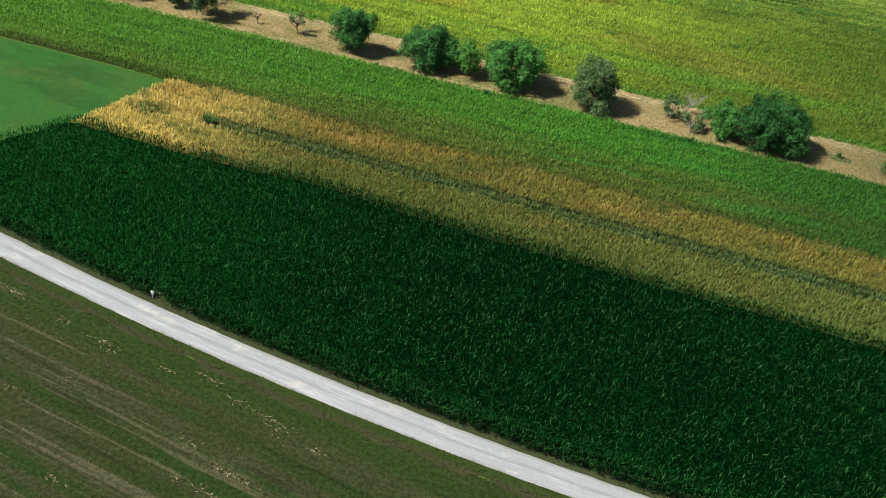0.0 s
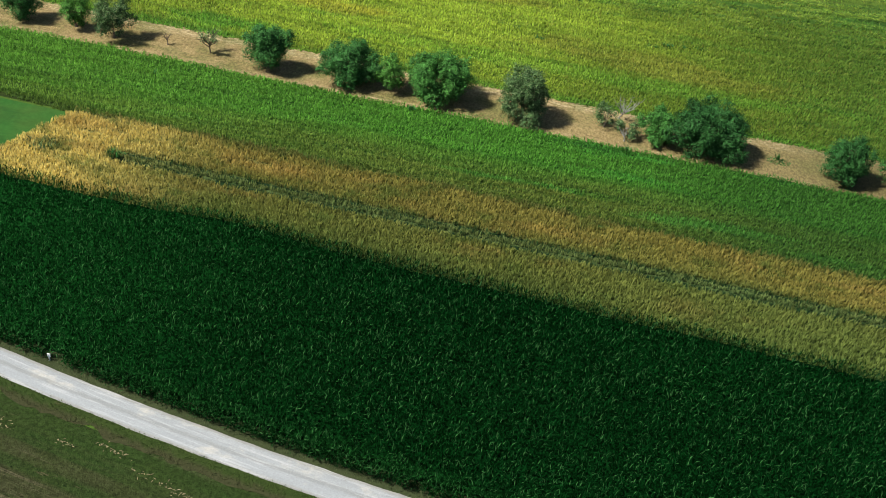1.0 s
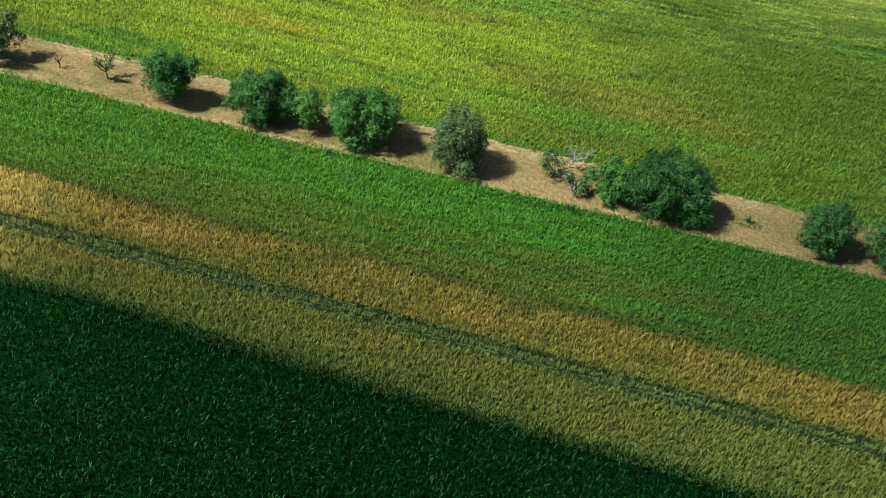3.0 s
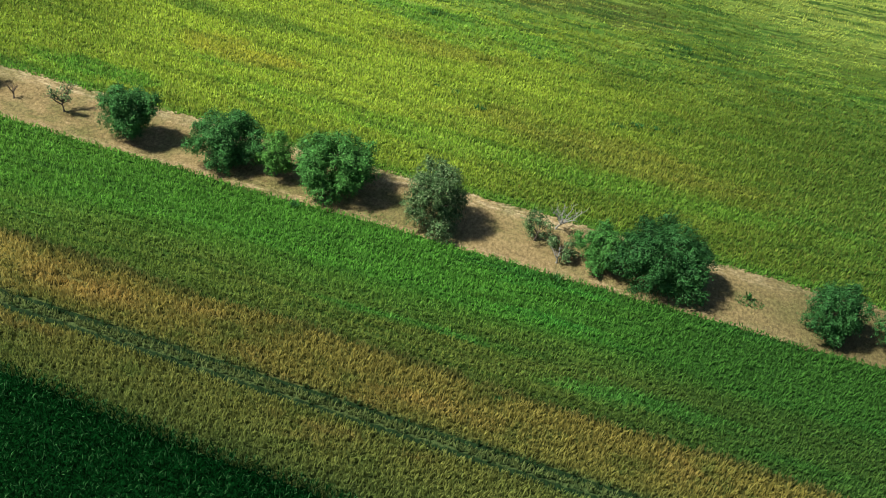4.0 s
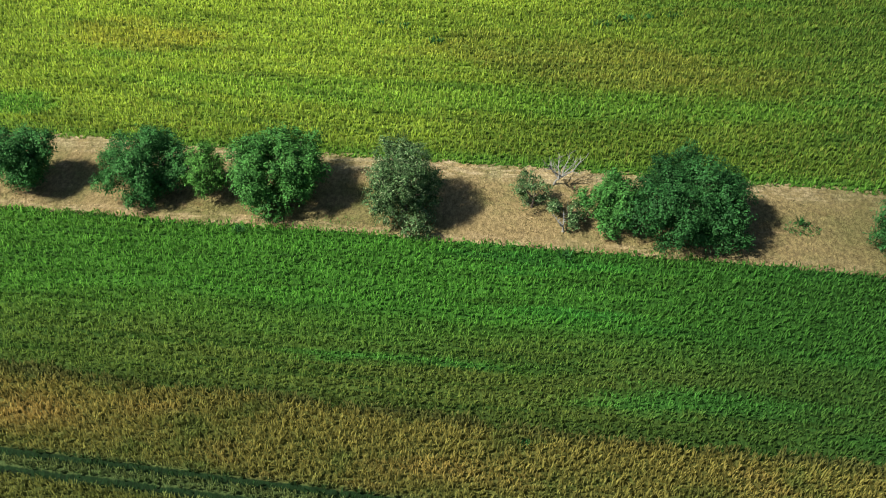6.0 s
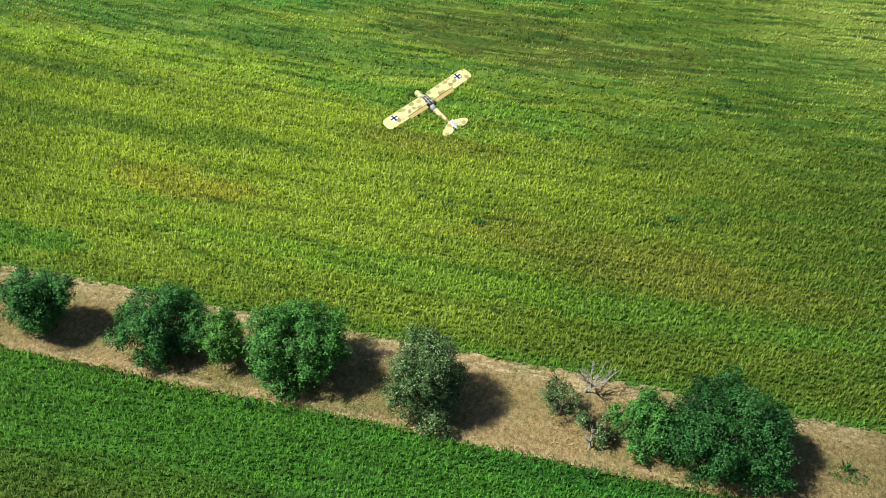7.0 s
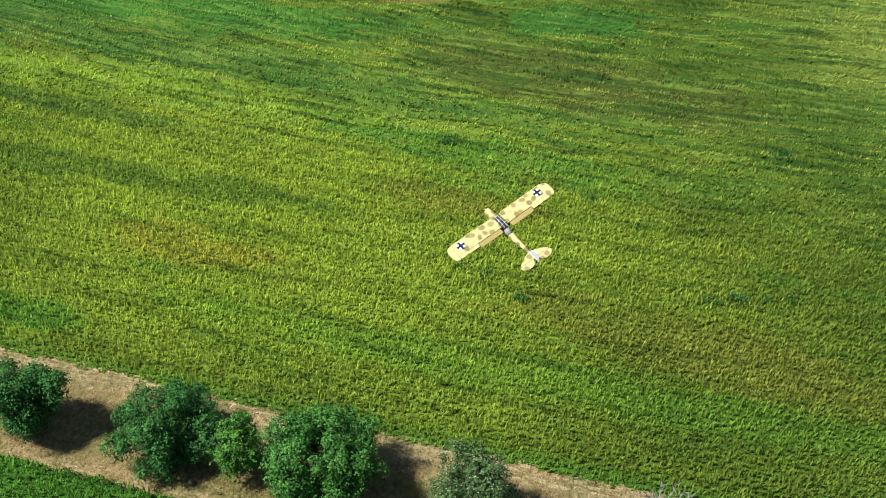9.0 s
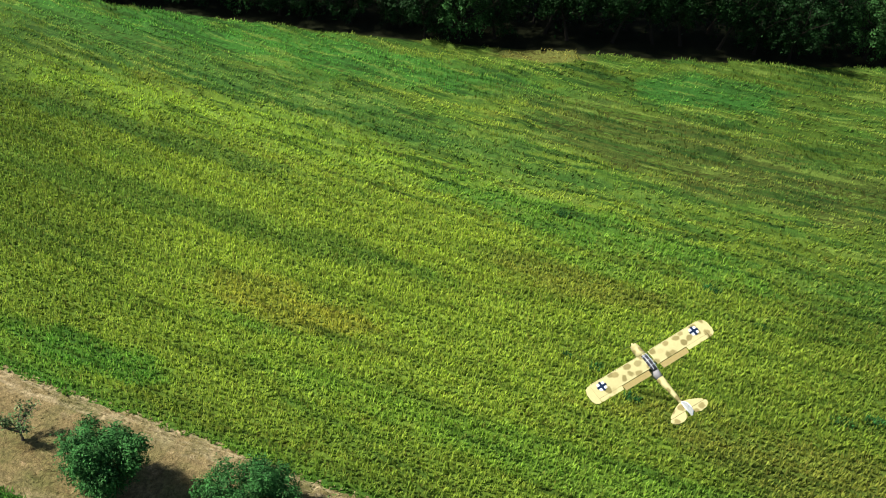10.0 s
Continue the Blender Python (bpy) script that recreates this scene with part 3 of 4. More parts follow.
def mass(name, x0, x1, y0, y1, dx, dy, keep, height, rough, material, label, category):
    """The closed top of a crop: an uneven sheet that falls to the ground at its edges."""
    xs, ys = np.arange(x0, x1, dx), np.arange(y0, y1, dy)
    gx, gy = np.meshgrid(xs, ys)
    jx = gx + rng.uniform(-0.35, 0.35, gx.shape) * dx
    jy = gy + rng.uniform(-0.35, 0.35, gy.shape) * dy
    inside = keep(jx.ravel(), jy.ravel()).reshape(gx.shape)
    z = np.where(inside, height(jx, jy) + rng.normal(0, rough, gx.shape), 0.0)
    idx = np.arange(gx.size).reshape(gx.shape)
    some = inside[:-1, :-1] & inside[1:, :-1] & inside[:-1, 1:] & inside[1:, 1:]
    f = np.stack([idx[:-1, :-1], idx[:-1, 1:], idx[1:, 1:], idx[1:, :-1]], -1)[some]
    v = np.stack([jx, jy, z], -1).reshape(-1, 3)
    return stuff(name, v, f, material, label, category)


def tufts(p, count, spread, z, vary=0.25, comb=None, **how):
    """count blades about each point, standing at the height z(x, y); the tufts differ in height by vary,
    and comb(x, y) gives the angle to which each is laid."""
    q = np.repeat(p, count, 0)
    how["grow"] = np.repeat(rng.uniform(1 - vary, 1 + vary, len(p)), count)
    if comb:
        how["wind"] = (comb(q[:, 0], q[:, 1]), how["wind"][1])
    q[:, :2] += rng.normal(0, spread, (len(q), 2))
    q[:, 2] = z(q[:, 0], q[:, 1]) - 0.12
    return blades(rng, q, **how)


def meadow_top(x, y):
    far = np.clip((y - 40) / 23, 0, 1)
    v = y - 0.001 * x * x + 0.4 * wave(x * 0.1, y * 0.1, 9)
    row = wave(x * 0.035, v * 0.42, 3) * (0.10 + 0.20 * far) + wave(x * 0.14, v * 0.95, 4) * (0.10 + 0.32 * far)
    row = row + wave(x * 0.55, v * 1.3, 18) * (0.07 + 0.14 * far)
    gap = np.clip((wave(x * 0.12, v * 0.95, 14) - 0.12) * 5, 0, 1) * (0.4 + 0.6 * far)
    h = np.clip(0.42 + row + 0.06 * wave(x * 0.9, y * 1.2, 5), 0.05, 1.2) * (1 - 0.8 * gap)
    s = np.clip((y - strip_far(x) - 0.35 * edge(x, 40)) / 1.3, 0, 1)
    return h * s * s * (3 - 2 * s)


def grass_top(x, y):
    s = np.clip((y - tan_far(x) - edge(x, 20)) / 1.0, 0, 1)
    return (0.46 + 0.13 * wave(x * 0.07, y * 0.6, 6) + 0.10 * wave(x * 0.4, y * 1.1, 7) + 0.07 * wave(x * 1.1, y * 1.5, 19)) * s * s * (3 - 2 * s)


def wheat_top(x, y):
    lodged = (np.hypot((x + 55.0) / 1.9, (y + 20.6) / 0.3) < 1) | (np.hypot((x + 57.8) / 1.5, (y + 21.6) / 0.3) < 1) | (np.hypot((x + 46.8) / 0.9, (y + 24.2) / 0.4) < 1)
    crack = (np.abs(wave(x * 0.3 + y * 0.25, y * 0.75 - x * 0.1, 16)) < 0.07) & (wave(x * 0.12, y * 0.3, 17) > -0.1) & (x < -34)
    return np.where(wheel_track(x, y) | lodged | crack, 0.12, 0.62 + 0.07 * wave(x * 0.3, y * 0.8, 8))


def edge(x, seed):
    """An uneven boundary between two crops, in metres."""
    o = np.zeros_like(x)
    return 0.4 * wave(x * 0.11, o, seed) + 0.35 * wave(x * 0.47, o, seed + 1) + 0.3 * wave(x * 1.6, o, seed + 2)


def wheel_track(x, y, wide=0.16):
    o = np.zeros_like(x)
    tr = np.abs(np.abs(y - tram_mid(x)) - 0.73)
    # the nearer wheel ran deeper
    wide = wide + np.where(y < tram_mid(x), 0.06, -0.03)
    return (tr < wide + 0.05 * wave(x * 0.7, o, 2)) & (x > -52.8)


def lodged(x, y):
    """The way the far crop is laid, which swings in broad eddies."""
    return 0.9 + 1.9 * wave(x * 0.045, y * 0.10, 61) + 1.2 * wave(x * 0.16, y * 0.30, 62)


def grow_meadow():
    keep = lambda x, y: (y < forest_edge(x) + 0.8) & (y > strip_far(x) + 0.35 * edge(x, 40))
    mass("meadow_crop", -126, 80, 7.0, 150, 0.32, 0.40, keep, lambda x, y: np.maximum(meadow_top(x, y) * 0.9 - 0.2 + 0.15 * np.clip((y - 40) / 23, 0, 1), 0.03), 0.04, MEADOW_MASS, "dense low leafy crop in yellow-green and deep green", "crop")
    near = rows_in(rng, -94, 79, 7.5, 68, 0.48, 0.27, 0.09, keep)
    near = near[rng.uniform(0, 1, len(near)) > (near[:, 1] - 44) / 24]
    far = rows_in(rng, -120, 72, 44, 140, 0.58, 0.50, 0.15, keep)
    far = far[rng.uniform(0, 1, len(far)) < (far[:, 1] - 44) / 24]
    # fewer leaves in the furrows between the laid swaths
    v = far[:, 1] - 0.001 * far[:, 0] ** 2 + 0.4 * wave(far[:, 0] * 0.1, far[:, 1] * 0.1, 9)
    far = far[wave(far[:, 0] * 0.12, v * 0.95, 14) < 0.16 + rng.uniform(0, 0.5, len(far))]
    top = lambda x, y: meadow_top(x, y) * 0.9 - 0.14
    v, f = tufts(near, 4, 0.08, top, 0.4, length=(0.42, 0.68), width=(0.09, 0.16), lean=(0.0, 0.3), droop=0.4, wind=(0.9, 1.8))
    v2, f2 = tufts(far, 4, 0.15, top, 0.4, lodged, length=(0.36, 0.62), width=(0.08, 0.16), lean=(0.1, 0.7), droop=0.25, wind=(0.9, 0.6))
    v, f = np.concatenate([v, v2]), np.concatenate([f, f2 + len(v)])
    stuff("meadow_leaves", v, f, MEADOW_CROP, "leaf tips standing out of the low crop", "crop")


def grow_grass():
    keep = lambda x, y: (y > tan_far(x) + edge(x, 20)) & (y < strip_near(x) + 0.3 * edge(x, 30))
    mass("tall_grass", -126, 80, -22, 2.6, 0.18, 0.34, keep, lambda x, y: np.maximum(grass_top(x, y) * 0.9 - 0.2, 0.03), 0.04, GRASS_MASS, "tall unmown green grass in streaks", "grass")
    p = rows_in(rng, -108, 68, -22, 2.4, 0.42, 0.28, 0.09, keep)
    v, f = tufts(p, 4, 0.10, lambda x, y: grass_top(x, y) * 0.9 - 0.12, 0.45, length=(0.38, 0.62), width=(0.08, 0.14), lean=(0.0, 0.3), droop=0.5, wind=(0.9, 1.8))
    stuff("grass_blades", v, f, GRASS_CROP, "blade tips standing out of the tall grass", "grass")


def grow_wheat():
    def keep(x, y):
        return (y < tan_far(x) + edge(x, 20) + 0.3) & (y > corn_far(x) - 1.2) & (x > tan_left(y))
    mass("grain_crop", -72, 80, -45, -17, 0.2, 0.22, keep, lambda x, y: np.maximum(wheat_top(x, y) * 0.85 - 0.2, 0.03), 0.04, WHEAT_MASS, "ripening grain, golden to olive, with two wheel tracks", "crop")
    p = rows_in(rng, -72, 68, -45, -17, 0.32, 0.29, 0.08, lambda x, y: keep(x, y) & ~wheel_track(x, y, 0.26))
    v, f = tufts(p, 5, 0.08, lambda x, y: wheat_top(x, y) * 0.85 - 0.08, 0.4, length=(0.42, 0.72), width=(0.08, 0.13), lean=(0.0, 0.25), droop=0.4, wind=(0.9, 1.8))
    stuff("grain_ears", v, f, WHEAT_CROP, "bent ears standing out of the grain", "crop")


CORN_X = np.arange(-90.0, 90.0, 1.0)
CORN_NEAR = np.array([corn_near(a) for a in CORN_X])


def grow_corn():
    def keep(x, y):
        left = np.where(y > -46, -65.6 + 0.58 * (y + 32.0), -71.2 + 0.8 * (y + 46))
        near = np.interp(x, CORN_X, CORN_NEAR)
        return (y < corn_far(x) - 0.2 + 0.5 * edge(x, 50)) & (y > near - 0.9) & (x > left) & ~((x < -63) & (y > -31.5))
    p = rows_in(rng, -86, 68, -76, -31, 0.55, 0.27, 0.08, keep)
    inner = lambda x, y: keep(x, y) & keep(x, y - 0.6)
    mass("maize_canopy", -86, 80, -76, -31, 0.4, 0.4, inner, lambda x, y: (1.35 + 0.12 * wave(x * 0.3, y * 0.6, 15)) * np.clip((corn_far(x) - y) / 2.2, 0.15, 1.0), 0.1, CORN_MASS, "lower leaves of the dense maize, shade put into their colour", "crop")
    # a leafy front row along the track
    fx = rng.uniform(-80, 68, 3600)
    front = np.stack([fx, np.interp(fx, CORN_X, CORN_NEAR) - rng.uniform(0.2, 0.95, len(fx)), np.zeros(len(fx))], 1)
    front = front[keep(front[:, 0], front[:, 1]) & (np.hypot(front[:, 0] + 41.7, front[:, 1] + 59.8) > 1.1)]
    gap = wave(p[:, 0] * 0.22, p[:, 1] * 0.5, 12)
    p = p[gap + rng.uniform(0, 0.35, len(p)) > -0.72]
    rim = corn_far(p[:, 0]) - p[:, 1]
    p = p[rng.uniform(0, 1, len(p)) < 0.55 + rim / 2.0]
    tall = np.clip(0.72 + 0.12 * (corn_far(p[:, 0]) - p[:, 1]), 0.5, 1.0) + 0.10 * wave(p[:, 0] * 0.3, p[:, 1] * 0.5, 13) + rng.normal(0, 0.05, len(p))
    vs, fs, k = [], [], 0
    # leaves at rising heights of each stalk, then the stalk itself
    for lo, hi, le, le2, a, b, wi in ((0.7, 1.2, 0.4, 0.6, 0.6, 1.1, 0.12), (1.1, 1.5, 0.35, 0.55, 0.4, 1.0, 0.12), (1.3, 1.8, 0.5, 0.8, 0.3, 0.9, 0.13), (1.5, 1.9, 0.5, 0.8, 0.2, 0.8, 0.13), (1.5, 1.9, 0.5, 0.8, 0.0, 0.5, 0.12), (1.6, 2.0, 0.45, 0.7, 0.0, 0.4, 0.11), (0.0, 0.02, 1.9, 2.2, 0.0, 0.08, 0.04)):
        base = p.copy()
        base[:, 2] = rng.uniform(lo, hi, len(p))
        v, f = blades(rng, base, (le, le2), (wi * 0.45, wi * 0.8), (a, b), droop=0.6)
        v[:, 2] *= np.repeat(tall, 4)
        vs.append(v)
        fs.append(f + k)
        k += len(v)
    for lo, hi in ((0.1, 0.6), (0.3, 0.9), (0.5, 1.2), (0.8, 1.5)):
        front[:, 2] = rng.uniform(lo, hi, len(front))
        v, f = blades(rng, front, (0.4, 0.75), (0.06, 0.11), (0.3, 1.0), droop=0.7)
        vs.append(v)
        fs.append(f + k)
        k += len(v)
    stuff("maize_crop", np.concatenate(vs), np.concatenate(fs), CORN, "dense dark green maize taller than a person", "crop")


def grow_short():
    keep = lambda x, y: (y < strip_far(x) + 0.1) & (y > strip_near(x) - 0.2)
    p = rows_in(rng, -108, 68, -2.0, 12.4, 0.42, 0.42, 0.15, keep)
    p = p[rng.uniform(0, 1, len(p)) < 0.55 + 0.4 * wave(p[:, 0] * 0.35, p[:, 1] * 0.6, 70)]
    p = np.repeat(p, 3, 0)
    p[:, :2] += rng.normal(0, 0.12, (len(p), 2))
    v, f = blades(rng, p, (0.14, 0.36), (0.05, 0.12), (0.5, 1.4))
    stuff("dry_grass", v, f, DRY_CROP, "short dry tan grass left after mowing", "grass")

    keep2 = lambda x, y: y < np.array([road_mid(a) for a in x]) - 2.6
    q = rows_in(rng, -95, 40, -125, -60, 0.5, 0.5, 0.12, keep2)
    q = q[rng.uniform(0, 1, len(q)) < 0.6]
    v, f = blades(rng, q, (0.10, 0.28), (0.04, 0.12), (0.3, 1.35))
    stuff("stubble_grass", v, f, STUBBLE_CROP, "short stubble and regrowth on the cut field", "grass")

    xs = rng.uniform(-100, 60, 20000)
    side = np.where(rng.uniform(0, 1, len(xs)) < 0.62, -1, 1)
    off = np.where(side < 0, -rng.uniform(1.5, 3.3, len(xs)), rng.uniform(1.5, 3.0, len(xs)))
    w = np.stack([xs, np.array([road_mid(a) for a in xs]) + off, np.full(len(xs), 0.03)], 1)
    v, f = blades(rng, w, (0.10, 0.30), (0.03, 0.07), (0.1, 1.0))
    stuff("verge_grass", v, f, VERGE_CROP, "rough green grass along the track", "grass")


grow_meadow()
grow_grass()
grow_wheat()
grow_corn()
grow_short()


# ---- trees ----
def tube(bm, a, b, ra, rb, sides=7):
    """A tapered limb from a to b."""
    a, b = Vector(a), Vector(b)
    q = (b - a).to_track_quat("Z", "Y")
    rings = []
    for p, r in ((a, ra), (b, rb)):
        rings.append([bm.verts.new(p + q @ Vector((r * math.cos(2 * math.pi * i / sides), r * math.sin(2 * math.pi * i / sides), 0))) for i in range(sides)])
    for i in range(sides):
        bm.faces.new((rings[0][i], rings[0][(i + 1) % sides], rings[1][(i + 1) % sides], rings[1][i]))
    bm.faces.new(rings[1])


def limb(bm, r, start, way, length, thick, bends=4, droop=0.0):
    """A bent limb; returns its points."""
    p, d, pts = Vector(start), Vector(way).normalized(), [Vector(start)]
    for i in range(bends):
        d = (d + Vector((r.uniform(-0.35, 0.35), r.uniform(-0.35, 0.35), r.uniform(-0.15, 0.25) - droop))).normalized()
        q = p + d * (length / bends)
        tube(bm, p, q, thick * (1 - i / bends * 0.75), thick * (1 - (i + 1) / bends * 0.75), 6)
        p = q
        pts.append(p)
    return pts


def crown_mesh(name, seed, r, h, foot, leaves, size, material, lobes=16, shape=None):
    """A crown of leafy sprays on uneven lobes, between the heights foot and h."""
    g = np.random.default_rng(seed)
    mid, half = (foot + h) / 2, (h - foot) / 2
    cs, rs = [], []
    turn, swell = g.uniform(0, 6.3, 2), g.uniform(0.06, 0.13, 2)
    lobes = int(lobes * 0.75)
    for i in range(lobes):
        a, u = 2.4 * i + g.uniform(-0.5, 0.5), -0.95 + 1.85 * (i + g.uniform(0, 1)) / lobes
        k = g.uniform(0.46, 0.84) * (1 + swell[0] * math.sin(2 * a + turn[0]) + swell[1] * math.sin(3 * a + turn[1]))
        w = math.sqrt(1 - u * u) if u > 0 else math.sqrt(1 - abs(u) ** 2.6)
        cs.append((k * r * w * math.cos(a), k * r * w * math.sin(a), mid + half * u * 0.74))
        rs.append(r * g.uniform(0.20, 0.36))
    for c in shape or ():
        cs.append(c[:3])
        rs.append(c[3])
    solid = len(rs)
    # small clumps of twigs standing out of the lobes
    for i in range(int(lobes * 2.6)):
        j = g.integers(solid)
        d = g.normal(0, 1, 3) + np.array([0, 0, 0.3])
        d *= rs[j] * g.uniform(0.85, 1.2) / np.linalg.norm(d)
        cs.append(tuple(np.array(cs[j]) + d))
        rs.append(r * g.uniform(0.09, 0.17))
    cs, rs = np.array(cs), np.array(rs)
    flat = np.array([1, 1, min(1.0, half / r * 1.05)])
    # sprays: each a drooping fan of leaves
    each = 11
    n = int(leaves * 1.7 / each)
    pick = g.choice(len(cs), n, p=rs**1.6 / (rs**1.6).sum())
    d = g.normal(0, 1, (n, 3))
    d[:, 2] += 0.25
    d /= np.linalg.norm(d, axis=1)[:, None]
    depth = 1 - np.abs(g.normal(0, 0.13, n))
    core = g.uniform(0, 1, n) < 0.16
    depth[core] = g.uniform(0.35, 0.8, core.sum())
    shoot = g.uniform(0, 1, n) < 0.08
    depth[shoot] += g.uniform(0.05, 0.28, shoot.sum())
    root = cs[pick] + d * flat * (rs[pick] * depth)[:, None]
    out = d + g.normal(0, 0.35, (n, 3))
    out[:, 2] -= 0.35
    out /= np.linalg.norm(out, axis=1)[:, None]
    reach = size * g.uniform(0.9, 2.2, n)
    q = np.repeat(np.arange(n), each)
    m = len(q)
    along = g.uniform(-0.4, 1.0, m)
    p = root[q] + out[q] * (reach[q] * along)[:, None] + g.normal(0, 1, (m, 3)) * (size * 0.42)
    ok = p[:, 2] > 0.1
    p, q = p[ok], q[ok]
    m = len(p)
    nrm = d[q] + g.normal(0, 0.38, (m, 3))
    nrm[:, 2] += 0.35
    nrm /= np.linalg.norm(nrm, axis=1)[:, None]
    t = np.cross(nrm, np.cross(out[q] + g.normal(0, 0.7, (m, 3)), nrm))
    t /= np.linalg.norm(t, axis=1)[:, None]
    b = np.cross(nrm, t)
    le, wi = (size * g.uniform(0.5, 1.0, m))[:, None], (size * g.uniform(0.28, 0.52, m))[:, None]
    v = np.stack([p - t * le * 0.5, p + b * wi * 0.5 + nrm * wi * 0.2, p + t * le * 0.5, p - b * wi * 0.5 + nrm * wi * 0.2], 1).reshape(-1, 3)
    return mesh_from(name, v, np.arange(4 * m).reshape(-1, 4), material)


def tree(name, place, seed, r, h, foot, leaves, size, material, label, category, group, lobes=16, shape=None, trunk=0.16, spread=0.5, wood=None):
    t = empty(name, place, label, category, group)
    ra = random.Random(seed)
    bm = bmesh.new()
    fork = max(0.5, foot + (h - foot) * 0.22)
    tube(bm, (0, 0, -0.05), (0, 0, 0.15), trunk * 1.7, trunk * 1.15, 9)
    pts = limb(bm, ra, (0, 0, 0.15), (0, 0, 1), fork - 0.15, trunk * 1.15, 2)
    part("trunk", bm, wood or BARK, t)
    top = pts[-1]
    for i in range(5):
        bm = bmesh.new()
        a = 2 * math.pi * (i + ra.random() * 0.6) / 5
        way = (math.cos(a) * spread, math.sin(a) * spread, 0.75)
        ends = limb(bm, ra, top - Vector((0, 0, 0.1)), way, (h - fork) * 0.75, trunk * 0.6)
        for e in ends[2:4]:
            limb(bm, ra, e, (ra.uniform(-1, 1), ra.uniform(-1, 1), 0.5), r * 0.45, trunk * 0.25, 3)
        part("limb", bm, wood or BARK, t)
    c = new("crown", crown_mesh("crown", seed, r, h, foot, leaves, size, material, lobes, shape))
    c.parent = t
    return t


LEAF_DEEP = m_leaf("leaf_deep_green", (0.020, 0.088, 0.022), (0.056, 0.172, 0.040))
# darker leaf tone for the right-hand trees, imitating dimmer light there
LEAF_DIM = m_leaf("leaf_dimmed_green", (0.015, 0.068, 0.018), (0.037, 0.122, 0.029))
LEAF_MID = m_leaf("leaf_mid_green", (0.025, 0.105, 0.022), (0.076, 0.215, 0.042))
LEAF_GREY = m_leaf("leaf_grey_green", (0.036, 0.088, 0.030), (0.080, 0.148, 0.048), (0.19, 0.24, 0.125))
LEAF_LIGHT = m_leaf("leaf_light_green", (0.040, 0.140, 0.024), (0.092, 0.225, 0.040))
# near-black leaves: the wood's shade is put into their colour
LEAF_WOOD_SHADED = m_leaf("leaf_wood_shaded", (0.004, 0.018, 0.005), (0.014, 0.046, 0.010))

ROW = "fruit trees in the row"
tree("fruit_tree", (-31.5, 4.5, 0), 3, 4.3, 5.6, 0.1, 22000, 0.29, LEAF_DEEP, "broad round deep green fruit tree on dry grass", "tree", ROW, 34)
tree("fruit_tree", (-25.5, 4.3, 0), 4, 2.4, 5.4, 0.3, 5500, 0.28, LEAF_LIGHT, "small light green tree squeezed between two larger ones", "tree", ROW, 17)
tree("fruit_tree", (-18.5, 4.5, 0), 5, 4.9, 6.7, 0.2, 26000, 0.31, LEAF_MID, "large round fresh green fruit tree on dry grass", "tree", ROW, 36)
tree("fruit_tree", (-6.5, 3.1, 0), 6, 4.1, 7.2, 0.2, 18000, 0.27, LEAF_GREY, "grey-green rounded fruit tree with a low front bough", "tree", ROW, 30, [(1.5, -2.0, 1.2, 1.5)])
tree("fruit_tree", (12.6, 3.6, 0), 8, 2.9, 4.6, 0.0, 9500, 0.29, LEAF_MID, "low bright green tree leaning against a bigger one", "tree", ROW, 20)
tree("fruit_tree", (19.0, 3.9, 0), 29, 5.3, 6.6, 0.1, 32000, 0.30, LEAF_DIM, "tall dense green tree, the largest of the row, toned for dimmer light", "tree", ROW, 42, [(1.6, 0.4, 5.2, 2.2), (3.0, -2.6, 1.6, 2.0), (-3.6, 0.3, 2.8, 2.0), (3.4, 0.2, 3.4, 2.1)])
tree("fruit_tree", (37.3, 2.3, 0), 10, 3.3, 6.4, 0.1, 13000, 0.29, LEAF_DIM, "compact green fruit tree standing alone, toned for dimmer light", "tree", ROW, 40)
tree("fruit_tree", (45.6, 1.3, 0), 11, 3.8, 7.6, 0.1, 15000, 0.30, LEAF_DIM, "broad green fruit tree near the field's edge, toned for dimmer light", "tree", ROW, 44)
tree("fruit_tree", (53.5, 3.6, 0), 16, 3.0, 6.2, 0.1, 11000, 0.30, LEAF_DIM, "green fruit tree close beside a broader one, toned for dimmer light", "tree", ROW, 36)
tree("fruit_tree", (-43.6, 4.0, 0), 12, 3.0, 6.8, 0.0, 15000, 0.29, LEAF_DEEP, "upright dark green fruit tree with a lopsided crown", "tree", ROW, 26, [(2.2, 0.6, 4.6, 1.2)])
tree("fruit_tree", (-67.4, 4.6, 0), 13, 3.0, 6.2, 0.5, 6500, 0.30, LEAF_GREY, "grey-green fruit tree with a loose crown", "tree", ROW, 18)
tree("fruit_tree", (-74.1, 5.9, 0), 14, 2.2, 5.0, 0.3, 5000, 0.30, LEAF_LIGHT, "small fresh green fruit tree on dry grass", "tree", ROW, 14)
tree("fruit_tree", (-82.3, 5.4, 0), 15, 2.9, 5.2, 0.2, 7500, 0.30, LEAF_DEEP, "dark green bushy fruit tree at the strip's end", "tree", ROW, 18)


# ---- bare and dead trees, shrubs and weeds of the strip ----
PALE_BARK = m_bark("dead_wood", (0.13, 0.13, 0.115), (0.25, 0.25, 0.22))


